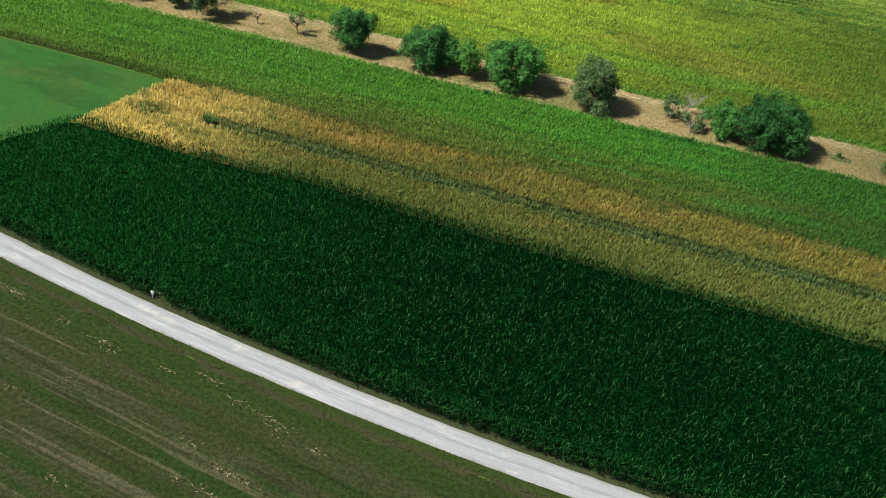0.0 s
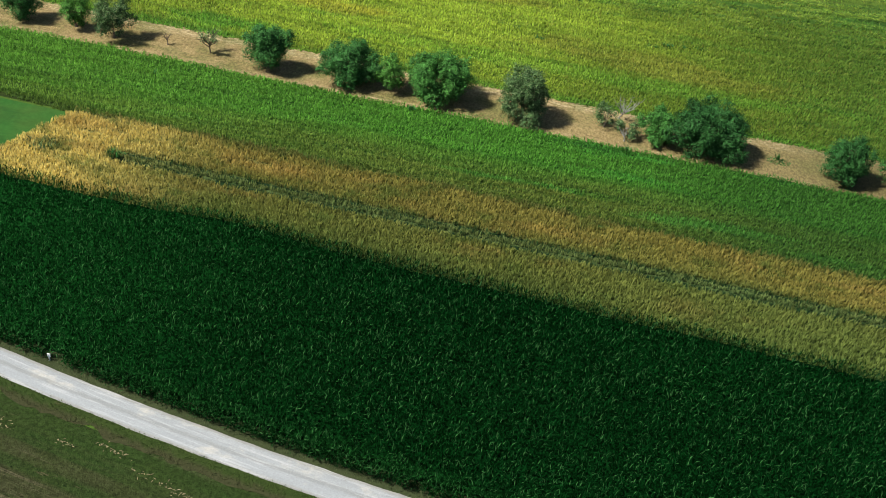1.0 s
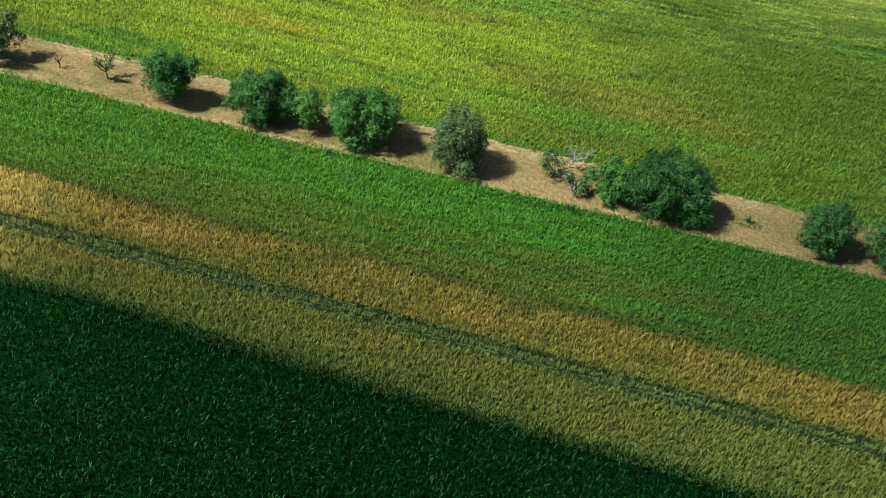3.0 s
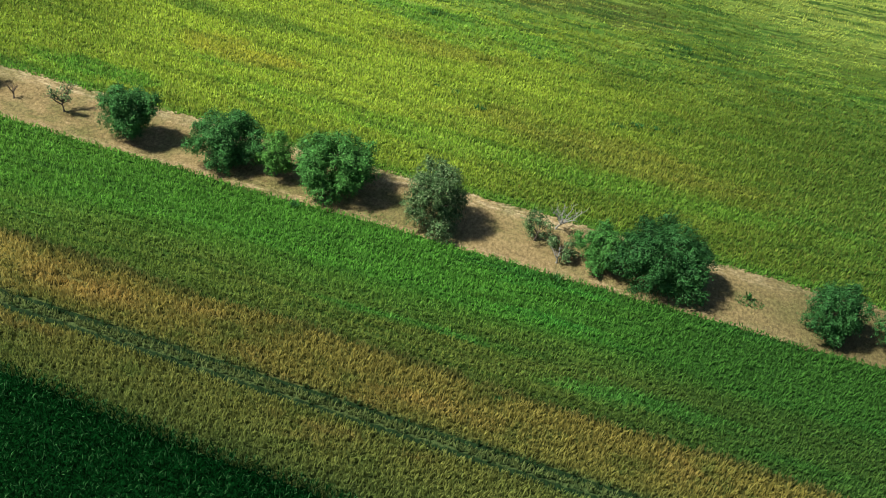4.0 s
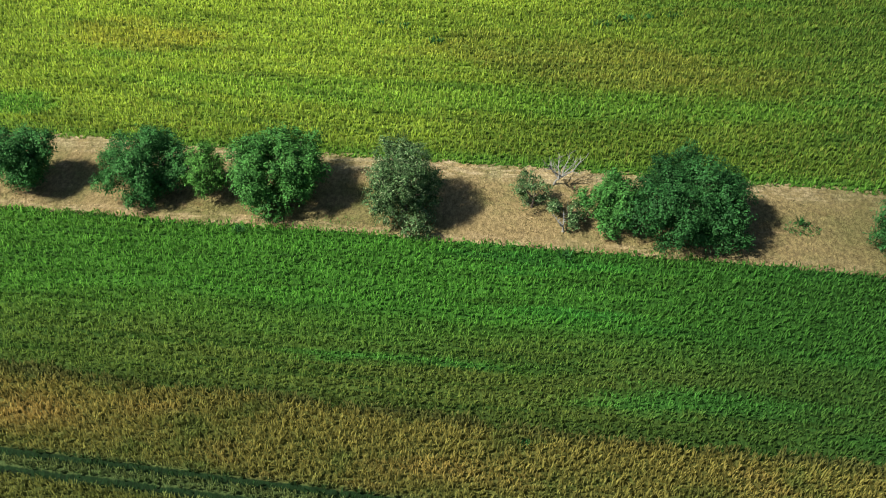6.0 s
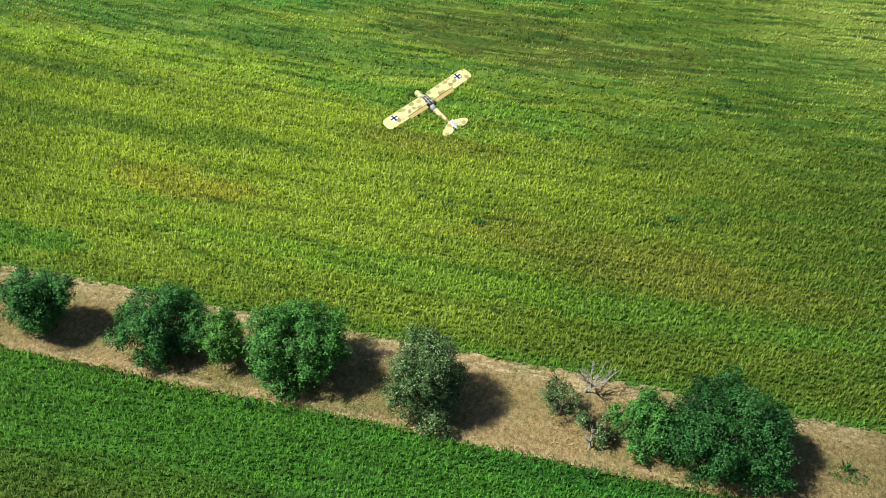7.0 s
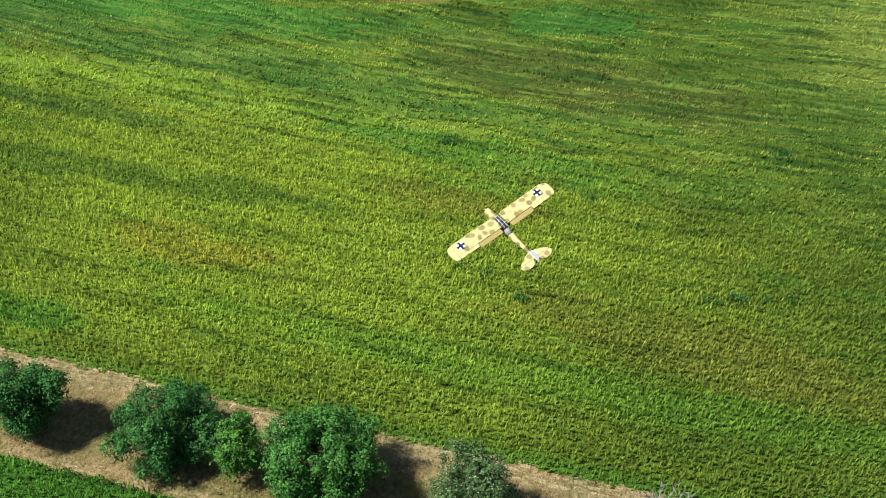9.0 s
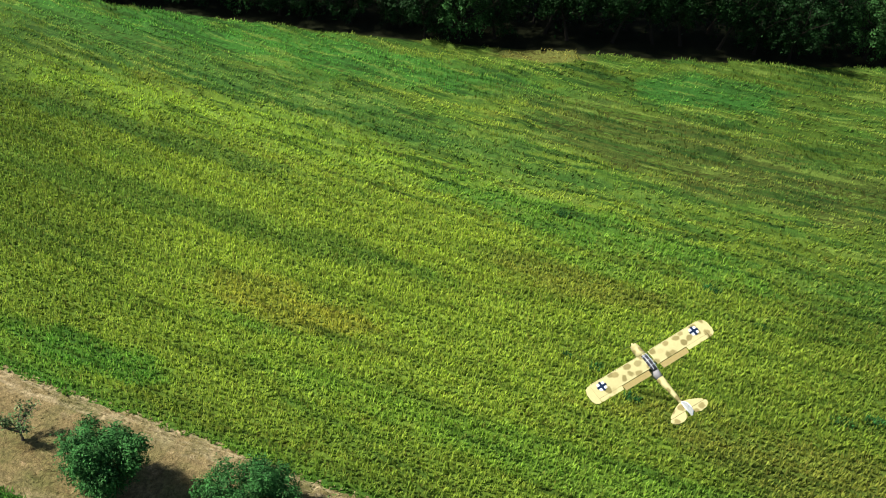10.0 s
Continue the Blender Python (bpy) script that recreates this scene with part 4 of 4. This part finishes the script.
def bare_tree(name, place, seed, h, limbs, wood, label, leafy=None, leaves=0, lean=(0.0, 0.0), fork=0.35):
    t = empty(name, place, label, "tree")
    ra, g = random.Random(seed), np.random.default_rng(seed)
    bm = bmesh.new()
    tube(bm, (0, 0, -0.05), (0, 0, 0.12), 0.17, 0.12, 8)
    pts = limb(bm, ra, (0, 0, 0.12), (lean[0], lean[1], 1), h * fork, 0.12, 3)
    part("trunk", bm, wood, t)
    ends = []
    for i in range(limbs):
        bm = bmesh.new()
        a = 2 * math.pi * (i + ra.random() * 0.5) / limbs
        way = (math.cos(a) * 0.75 + lean[0], math.sin(a) * 0.75 + lean[1], ra.uniform(0.5, 1.1))
        p = limb(bm, ra, pts[-1 - i % 2], way, h * ra.uniform(0.45, 0.7), 0.085, 5)
        for q in p[2:]:
            for _ in range(2):
                e = limb(bm, ra, q, (ra.uniform(-1, 1), ra.uniform(-1, 1), ra.uniform(0.2, 1)), h * ra.uniform(0.12, 0.24), 0.035, 3)
                ends += e[1:]
        part("limb", bm, wood, t)
    if leaves:
        c = np.array([ends[i] for i in g.integers(0, len(ends), leaves)]) + g.normal(0, 0.14, (leaves, 3))
        v, f = blades(g, c, (0.14, 0.32), (0.08, 0.16), (0.1, 1.6))
        o = new("foliage", mesh_from("foliage", v, f, leafy))
        o.parent = t
    return t


bare_tree("bare_tree", (-52.9, 5.4, 0), 21, 3.4, 8, BARK, "small nearly leafless fruit tree with upswept branches", LEAF_GREY, 620)
bare_tree("dead_tree", (7.0, 8.0, 0), 22, 4.3, 7, PALE_BARK, "pale dead tree with bare twisted branches", None, 0, (0.0, 0.25), 0.3)
tree("fruit_tree", (5.1, 4.8, 0), 23, 1.8, 3.6, 0.3, 1300, 0.27, LEAF_GREY, "stunted thin grey-green fruit tree beside dead wood", "tree", ROW, 11, None, 0.11)
tree("fruit_tree", (8.5, 3.4, 0), 24, 1.8, 2.8, 0.1, 1500, 0.26, LEAF_GREY, "sparse yellowish-green tree among dead branches", "tree", ROW, 9, None, 0.1)
bare_tree("dead_tree", (8.1, 1.8, 0), 27, 1.9, 3, PALE_BARK, "short pale dead trunk with a few broken branches")
bare_tree("sapling", (-59.5, 5.4, 0), 25, 1.9, 4, BARK, "thin bare sapling on the dry strip")


def weed(place, seed, r, h, n, material, label):
    t = empty("weed", place, label, "weed", "weeds")
    g = np.random.default_rng(seed)
    a, d = g.uniform(0, 2 * np.pi, n), r * np.sqrt(g.uniform(0, 1, n))
    b = np.stack([np.cos(a) * d, np.sin(a) * d * 0.6, np.zeros(n)], 1)
    v, f = blades(g, b, (h * 0.4, h), (0.05, 0.13), (0.0, 0.6))
    o = new("leaves", mesh_from("leaves", v, f, material))
    o.parent = t


WEEDS = [(-11.1, 32.4, 0.88, 0.77), (-7.2, 30.0, 0.80, 0.77), (13.5, 35.6, 1.04, 0.94), (10.7, 34.5, 1.20, 0.68), (16.0, 36.1, 0.80, 0.77), (19.0, 36.8, 1.12, 0.68),
         (18.2, 63.5, 1.28, 0.85), (-2.8, 48.5, 0.96, 0.77), (-20.2, 55.0, 0.80, 0.68), (2.6, 44.4, 0.80, 0.68), (22.1, 52.5, 0.96, 0.77), (-14.1, 33.0, 0.56, 0.59)]
for i, (wx, wy, wr, wh) in enumerate(WEEDS):
    weed((wx, wy, 0), 40 + i, wr, wh, 200, LEAF_DEEP, "dark green weed clump in the leafy crop")
weed((29.0, 4.4, 0), 60, 0.25, 1.3, 34, LEAF_DEEP, "single upright green plant on dry grass")
weed((29.2, 3.9, 0), 61, 1.6, 0.3, 240, LEAF_DEEP, "low patch of green weeds on dry grass")
weed((8.4, -1.7, 0), 62, 0.4, 1.7, 60, LEAF_DEEP, "tall dark weed at the grass strip's edge")
weed((-21.2, -1.0, 0), 63, 0.5, 1.3, 60, LEAF_DEEP, "dark weed at the grass strip's edge")
weed((6.2, -21.0, 0), 64, 0.35, 1.2, 45, LEAF_DEEP, "dark weed standing in the grain")
weed((-52.5, -25.7, 0), 65, 0.9, 1.7, 150, LEAF_DEEP, "dark bushy weed at the end of the wheel tracks")
weed((-61.4, -26.5, 0), 66, 2.4, 1.7, 260, LEAF_GREY, "grey-green patch of weeds in the grain")
weed((-57.0, -4.3, 0), 67, 0.4, 1.2, 40, LEAF_DEEP, "dark weed in the tall grass")
weed((-12.9, 0.5, 0), 68, 2.6, 0.3, 150, LEAF_LIGHT, "green regrowth on the dry strip")


def marker_post(place):
    t = empty("marker_post", place, "small white marker post at the maize field's edge", "post")
    m = Nodes("white_paint", 0.6)
    bm = bmesh.new()
    tube(bm, (0, 0, -0.05), (0, 0, 0.5), 0.07, 0.06, 10)
    part("shaft", bm, m.done(m.shade(m.mix(0.3, (0.75, 0.76, 0.78), (0.7, 0.72, 0.72)), m.noise(9, 4), 0.8, 1.1)), t)
    bm = bmesh.new()
    bmesh.ops.create_cube(bm, size=1.0)
    bmesh.ops.scale(bm, vec=(0.34, 0.07, 0.4), verts=bm.verts)
    bmesh.ops.translate(bm, vec=(0, 0, 0.62), verts=bm.verts)
    bmesh.ops.bevel(bm, geom=bm.edges[:], offset=0.02, segments=2, affect="EDGES")
    part("plate", bm, m.m, t)


marker_post((-42.2, -59.6, 0.03))


def straw():
    """Pale straw left in short swaths on the cut field."""
    g = np.random.default_rng(90)
    pts = []
    heaps = [(-25.0, -77.8, 1.3, 60), (-26.8, -79.7, 0.7, 14), (-27.8, -69.8, 1.2, 26), (-25.4, -70.6, 1.3, 34), (-24.1, -71.4, 0.6, 22), (-31.7, -68.1, 0.9, 34), (-32.9, -67.6, 0.5, 12),
             (-43.4, -67.2, 0.9, 30), (-42.0, -68.0, 0.7, 16), (-48.2, -65.8, 0.6, 22), (-54.9, -63.9, 0.9, 26), (-19.8, -72.8, 0.4, 26), (-36.0, -68.4, 0.5, 20), (-38.1, -83.1, 0.8, 24), (-30.3, -75.5, 0.6, 14)]
    for _ in range(34):
        heaps.append((g.uniform(-76, 0), g.uniform(-100, -64), g.uniform(0.3, 1.0), g.integers(5, 18)))
    for cx, cy, wide, n in heaps:
        if cy > road_mid(cx) - 3.4:
            continue
        n = max(4, int(n * 0.7))
        d = g.normal(0, 1, n) * wide
        pts.append(np.stack([cx + d, cy - 0.2 * d + g.normal(0, 0.16, n), np.full(n, 0.03)], 1))
    p = np.concatenate(pts)
    v, f = blades(g, p, (0.18, 0.45), (0.04, 0.10), (1.25, 1.5), wind=(-0.2, 0.9))
    m = Nodes("straw", 0.9)
    stuff("straw", v, f, m.done(m.shade(m.mix(m.noise(1, 3), (0.15, 0.13, 0.075), (0.24, 0.21, 0.125)), m.island(), 0.6, 1.25)), "pale straw in short swaths on the cut field", "straw")


straw()


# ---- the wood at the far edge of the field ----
# bark darkened for the wood's shade
SHADED_BARK = m_bark("shaded_bark", (0.012, 0.010, 0.008), (0.03, 0.026, 0.02))
# lit copy of the wood's leaves, for some trees of the front row
LEAF_WOOD_LIT = m_leaf("leaf_wood_lit", (0.012, 0.050, 0.013), (0.045, 0.125, 0.028))


def woodland():
    kinds = []
    for i in range(4):
        g = random.Random(100 + i)
        kinds.append((100 + i, g.uniform(4.0, 5.2), g.uniform(11, 15)))
    firsts = {}
    g = random.Random(77)
    x = -122.0
    while x < 66:
        for row, off, foot in ((0, 3.6, 0.0), (1, 10.5, 0.0), (2, 18.0, 1.0)):
            k = g.randrange(4)
            px, py = x + g.uniform(-1.2, 1.2) + 2.0 * row, 0.0
            py = forest_edge(px) + off + g.uniform(-1.0, 1.4)
            hollow = row == 0 and -36 < px < -7
            if hollow:
                k, py = 3, py + 2.5
            elif row == 0 and k == 3:
                k = 0
            if (k, row) not in firsts:
                seed, r, h = kinds[k]
                firsts[(k, row)] = tree("woodland_tree", (px, py, 0), seed + 10 * row, r, h + row, 4.5 if hollow else foot, 3400 if row == 0 else 1000, 0.5 if row == 0 else 0.8, LEAF_WOOD_LIT if k == 1 and row == 0 else LEAF_WOOD_SHADED, "tall deciduous tree at the wood's edge, light and shade painted in", "tree", "trees of the wood", 34, None, 0.24, 0.4, SHADED_BARK)
            else:
                copy_thing(firsts[(k, row)], pose(px, py, 0, 0, 0, g.uniform(0, 360)))
        x += g.uniform(4.4, 6.2)


woodland()


# ---- the aircraft ----
def loft(bm, rings, sides=16):
    """Skin over elliptic rings (x, half width, half height, z of the middle)."""
    loops = []
    for x, w, h, z in rings:
        loops.append([bm.verts.new((x, w * math.cos(2 * math.pi * i / sides), z + h * math.sin(2 * math.pi * i / sides))) for i in range(sides)])
    for a, b in zip(loops, loops[1:]):
        for i in range(sides):
            bm.faces.new((a[i], a[(i + 1) % sides], b[(i + 1) % sides], b[i]))
    bm.faces.new(loops[0][::-1])
    bm.faces.new(loops[-1])
    bmesh.ops.recalc_face_normals(bm, faces=bm.faces)
    for f in bm.faces:
        f.smooth = len(f.verts) == 4


def slab(bm, outline, z, thick):
    """A thin rounded surface from an outline in x and y."""
    low = [bm.verts.new((x, y, z - thick / 2)) for x, y in outline]
    top = [bm.verts.new((x, y, z + thick / 2)) for x, y in outline]
    bm.faces.new(top)
    bm.faces.new(low[::-1])
    n = len(outline)
    for i in range(n):
        bm.faces.new((low[i], low[(i + 1) % n], top[(i + 1) % n], top[i]))
    bmesh.ops.recalc_face_normals(bm, faces=bm.faces)


def m_camouflage():
    n = Nodes("camouflage_paint", 0.55)
    tc = n.add("ShaderNodeTexCoord")
    w = n.add("ShaderNodeTexNoise", Scale=2.4, Detail=2.0, Roughness=0.5)
    w.noise_dimensions = "2D"
    n.link(tc.outputs["Object"], w.inputs["Vector"])
    spots = n.add("ShaderNodeTexVoronoi", Scale=2.0, Randomness=0.75)
    spots.voronoi_dimensions = "2D"
    n.link(tc.outputs["Object"], spots.inputs["Vector"])
    d = n.math("ADD", spots.outputs["Distance"], n.math("MULTIPLY", n.math("ADD", w.outputs["Fac"], -0.5), 0.55))
    tone = n.add("ShaderNodeSeparateColor")
    n.link(spots.outputs["Color"], tone.inputs[0])
    c = n.mix(n.math("MULTIPLY", n.span(d, 0.22, 0.42, 0.9, 0), n.span(tone.outputs[0], 0.05, 0.2)), (0.41, 0.375, 0.185), n.mix(tone.outputs[1], (0.145, 0.125, 0.045), (0.22, 0.185, 0.075)))
    return n.done(n.shade(c, n.noise(6, 4, 0.7), 0.88, 1.08))


def plain(name, colour, rough=0.5, metal=0.0):
    n = Nodes(name, rough)
    n.b.inputs["Metallic"].default_value = metal
    return n.done(n.shade(n.mix(0.5, colour, colour), n.noise(7, 4, 0.7), 0.85, 1.12))


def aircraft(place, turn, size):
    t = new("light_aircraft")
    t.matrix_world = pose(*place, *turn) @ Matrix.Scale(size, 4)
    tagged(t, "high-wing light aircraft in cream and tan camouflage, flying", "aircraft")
    paint, cream, navy = m_camouflage(), plain("cream_paint", (0.43, 0.39, 0.20)), plain("navy_paint", (0.008, 0.018, 0.045))
    white, grey, dark = plain("white_marking", (0.60, 0.64, 0.70)), plain("pale_grey_paint", (0.5, 0.55, 0.62)), plain("dark_rubber", (0.03, 0.03, 0.03), 0.8)
    # flap skin browned to imitate the shade on it
    tan = plain("shaded_flap_paint", (0.26, 0.21, 0.085))
    glass = bpy.data.materials.new("canopy_glass")
    glass.use_nodes = True
    gb = glass.node_tree.nodes["Principled BSDF"]
    gb.inputs["Base Color"].default_value = (0.07, 0.07, 0.085, 1)
    gb.inputs["Roughness"].default_value = 0.08
    gb.inputs["Transmission Weight"].default_value = 0.35
    bm = bmesh.new()
    loft(bm, [(1.20, 0.10, 0.11, -0.06), (1.17, 0.18, 0.19, -0.06), (1.0, 0.22, 0.25, -0.07), (0.7, 0.235, 0.29, -0.07), (0.40, 0.25, 0.33, -0.05)])
    part("nose_cowling", bm, paint, t)
    bm = bmesh.new()
    loft(bm, [(0.40, 0.25, 0.33, -0.05), (0.1, 0.26, 0.30, -0.18), (-0.6, 0.24, 0.28, -0.18), (-0.80, 0.21, 0.23, -0.14)])
    part("cabin_floor", bm, paint, t)
    bm = bmesh.new()
    loft(bm, [(0.38, 0.18, 0.16, 0.10), (0.26, 0.205, 0.25, 0.12), (0.0, 0.215, 0.29, 0.13), (-0.35, 0.205, 0.26, 0.11), (-0.62, 0.16, 0.18, 0.06)])
    can = part("canopy", bm, glass, t, "grey glazed cabin with a light frame")
    for x, w, h, z in ((0.26, 0.21, 0.255, 0.12), (-0.04, 0.22, 0.295, 0.13), (-0.34, 0.21, 0.265, 0.11)):
        bm = bmesh.new()
        pts = [Vector((x, w * math.cos(a), z + h * math.sin(a))) for a in np.linspace(0.1, math.pi - 0.1, 9)]
        for a, b in zip(pts, pts[1:]):
            tube(bm, a, b, 0.013, 0.013, 5)
        part("frame_hoop", bm, grey, can)
    for s in (-0.09, 0.09):
        bm = bmesh.new()
        zs = lambda x: 0.12 + 0.30 * math.sqrt(max(0.1, 1 - (s / 0.25) ** 2)) - 0.28 * max(0.0, abs(x + 0.08) - 0.22)
        xs = (0.34, 0.1, -0.15, -0.35, -0.58)
        for a, b in zip(xs, xs[1:]):
            tube(bm, (a, s, zs(a)), (b, s, zs(b)), 0.012, 0.012, 5)
        part("frame_rail", bm, grey, can)
    bm = bmesh.new()
    loft(bm, [(-0.58, 0.20, 0.24, 0.0), (-0.78, 0.19, 0.22, -0.04), (-0.99, 0.185, 0.20, -0.08)])
    part("cabin_rear", bm, plain("mid_grey_paint", (0.24, 0.24, 0.25)), t, "grey fairing behind the cabin")
    bm = bmesh.new()
    loft(bm, [(-0.98, 0.195, 0.21, -0.09), (-1.6, 0.15, 0.16, -0.03), (-2.35, 0.10, 0.11, 0.03), (-2.62, 0.085, 0.09, 0.05)])
    part("tail_boom", bm, paint, t)
    bm = bmesh.new()
    loft(bm, [(-2.62, 0.088, 0.093, 0.05), (-2.95, 0.06, 0.07, 0.07), (-3.35, 0.02, 0.03, 0.08)])
    part("tail_cone", bm, white, t, "white tail cone")
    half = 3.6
    for side in (1, -1):
        bm = bmesh.new()
        prof = [(0.36, 0.0), (0.34, 0.018), (0.24, 0.036), (0.05, 0.044), (-0.2, 0.038), (-0.46, 0.024), (-0.46, 0.0), (-0.1, -0.02), (0.15, -0.03), (0.32, -0.02)]
        spans = [(0.22, 1.0), (0.8, 1.0), (2.8, 1.0), (3.22, 1.0)]
        rings = []
        for y, k in spans:
            rings.append([bm.verts.new((-0.05 + (x + 0.05) * k, side * y, 0.34 + z * (0.4 + 0.6 * k) + 0.02 * y)) for x, z in prof])
        for a, b in zip(rings, rings[1:]):
            for i in range(len(prof)):
                bm.faces.new((a[i], a[(i + 1) % len(prof)], b[(i + 1) % len(prof)], b[i]))
        bm.faces.new(rings[0])
        bm.faces.new(rings[-1][::-1])
        bmesh.ops.recalc_face_normals(bm, faces=bm.faces)
        wing = part("wing", bm, paint, t)
        bm = bmesh.new()
        slab(bm, [(0.36, side * 3.225), (0.34, side * 3.38), (0.25, side * 3.52), (0.05, side * half), (-0.36, side * half), (-0.57, side * 3.53), (-0.67, side * 3.39), (-0.68, side * 3.225)], 0.34 + 0.066, 0.05)
        part("wing_tip", bm, paint, wing)
        bm = bmesh.new()
        slab(bm, [(0.395, side * 0.36), (0.395, side * 3.2), (0.365, side * 3.2), (0.365, side * 0.36)], 0.345, 0.02)
        for v in bm.verts:
            v.co.z += 0.02 * abs(v.co.y)
        part("leading_slat", bm, cream, wing)
        for y0, y1, drop, back, skin in ((0.34, 1.9, 0.035, -0.78, tan), (1.92, 3.21, 0.006, -0.68, paint)):
            bm = bmesh.new()
            slab(bm, [(-0.466, side * y0), (-0.466, side * y1), (back, side * (y1 - 0.03)), (back, side * (y0 + 0.02))], 0.352 - drop, 0.02)
            for v in bm.verts:
                v.co.z += 0.02 * abs(v.co.y)
            part("flap" if y0 < 1 else "aileron", bm, skin, wing, "lowered flap, its shade painted in as tan" if y0 < 1 else "")
        # the marking: a white square with its corners, and a dark cross on it, on the upper skin
        cy, cz = side * 2.75, 0.34 + 0.052 + 0.055
        bm = bmesh.new()
        slab(bm, [(-0.19, cy - 0.19), (0.21, cy - 0.19), (0.21, cy + 0.19), (-0.19, cy + 0.19)], cz, 0.012)
        part("white_marking", bm, white, wing, "white square marking")
        bm = bmesh.new()
        a, b = 0.06, 0.25
        slab(bm, [(x + 0.01, cy + y) for x, y in ((a, a), (b, a), (b, -a), (a, -a), (a, -b), (-a, -b), (-a, -a), (-b, -a), (-b, a), (-a, a), (-a, b), (a, b))], cz + 0.012, 0.012)
        part("cross_marking", bm, navy, wing, "dark blue cross marking")
        for x0 in (0.22, -0.28):
            bm = bmesh.new()
            tube(bm, (0.05, side * 0.28, -0.35), (x0, side * 1.75, 0.36), 0.025, 0.022, 7)
            part("wing_strut", bm, cream, t)
        bm = bmesh.new()
        tube(bm, (0.25, side * 0.26, -0.25), (0.18, side * 0.72, -0.92), 0.03, 0.028, 7)
        tube(bm, (-0.1, side * 0.1, -0.42), (0.18, side * 0.72, -0.92), 0.022, 0.02, 7)
        part("landing_leg", bm, cream, t)
        bm = bmesh.new()
        loft(bm, [(-0.045, 0.10, 0.10, 0), (-0.035, 0.16, 0.16, 0), (0.035, 0.16, 0.16, 0), (0.045, 0.10, 0.10, 0)], 18)
        wheel = part("wheel", bm, dark, t, "black tyre")
        wheel.matrix_local = pose(0.18, side * 0.76, -0.94, 0, 0, 90)
        # half of the tailplane, with its notched elevator
        bm = bmesh.new()
        slab(bm, [(-2.58, side * 0.06), (-2.66, side * 0.35), (-2.84, side * 0.72), (-2.98, side * 0.93), (-3.06, side * 0.95), (-3.06, side * 0.07)], 0.12, 0.045)
        part("tailplane", bm, paint, t)
        bm = bmesh.new()
        slab(bm, [(-3.075, side * 0.16), (-3.075, side * 0.99), (-3.16, side * 1.06), (-3.30, side * 1.02), (-3.43, side * 0.82), (-3.46, side * 0.5), (-3.36, side * 0.22)], 0.12, 0.035)
        part("elevator", bm, paint, t)
    bm = bmesh.new()
    slab(bm, [(-2.55, 0.10), (-2.72, 0.42), (-2.95, 0.68), (-3.08, 0.72), (-3.08, 0.10)], 0, 0.045)
    bmesh.ops.rotate(bm, verts=bm.verts, cent=(0, 0, 0), matrix=Matrix.Rotation(math.pi / 2, 3, "X"))
    part("fin", bm, white, t, "bluish-white fin")
    bm = bmesh.new()
    slab(bm, [(-3.095, 0.02), (-3.095, 0.74), (-3.25, 0.74), (-3.42, 0.58), (-3.46, 0.25), (-3.38, 0.02)], 0, 0.035)
    bmesh.ops.rotate(bm, verts=bm.verts, cent=(0, 0, 0), matrix=Matrix.Rotation(math.pi / 2, 3, "X"))
    part("rudder", bm, white, t, "bluish-white rudder")
    bm = bmesh.new()
    tube(bm, (-3.1, 0, 0.02), (-3.22, 0, -0.2), 0.018, 0.016, 6)
    loft(bm, [(-3.26, 0.02, 0.02, -0.2), (-3.22, 0.03, 0.06, -0.2), (-3.18, 0.02, 0.02, -0.2)], 10)
    part("tail_wheel", bm, dark, t)
    bm = bmesh.new()
    loft(bm, [(1.195, 0.09, 0.09, -0.06), (1.26, 0.07, 0.07, -0.06), (1.33, 0.015, 0.015, -0.06)], 12)
    hub = part("spinner", bm, cream, t)
    for s in (1, -1):
        bm = bmesh.new()
        slab(bm, [(-0.04, 0.03 * s), (-0.05, 0.35 * s), (-0.03, 0.68 * s), (0.02, 0.70 * s), (0.045, 0.35 * s), (0.03, 0.03 * s)], 0, 0.014)
        b = part("propeller_blade", bm, dark, hub)
        b.matrix_local = pose(1.25, 0, -0.06, 0, 78, 0)


# span and height chosen to line up from the camera path, not true size
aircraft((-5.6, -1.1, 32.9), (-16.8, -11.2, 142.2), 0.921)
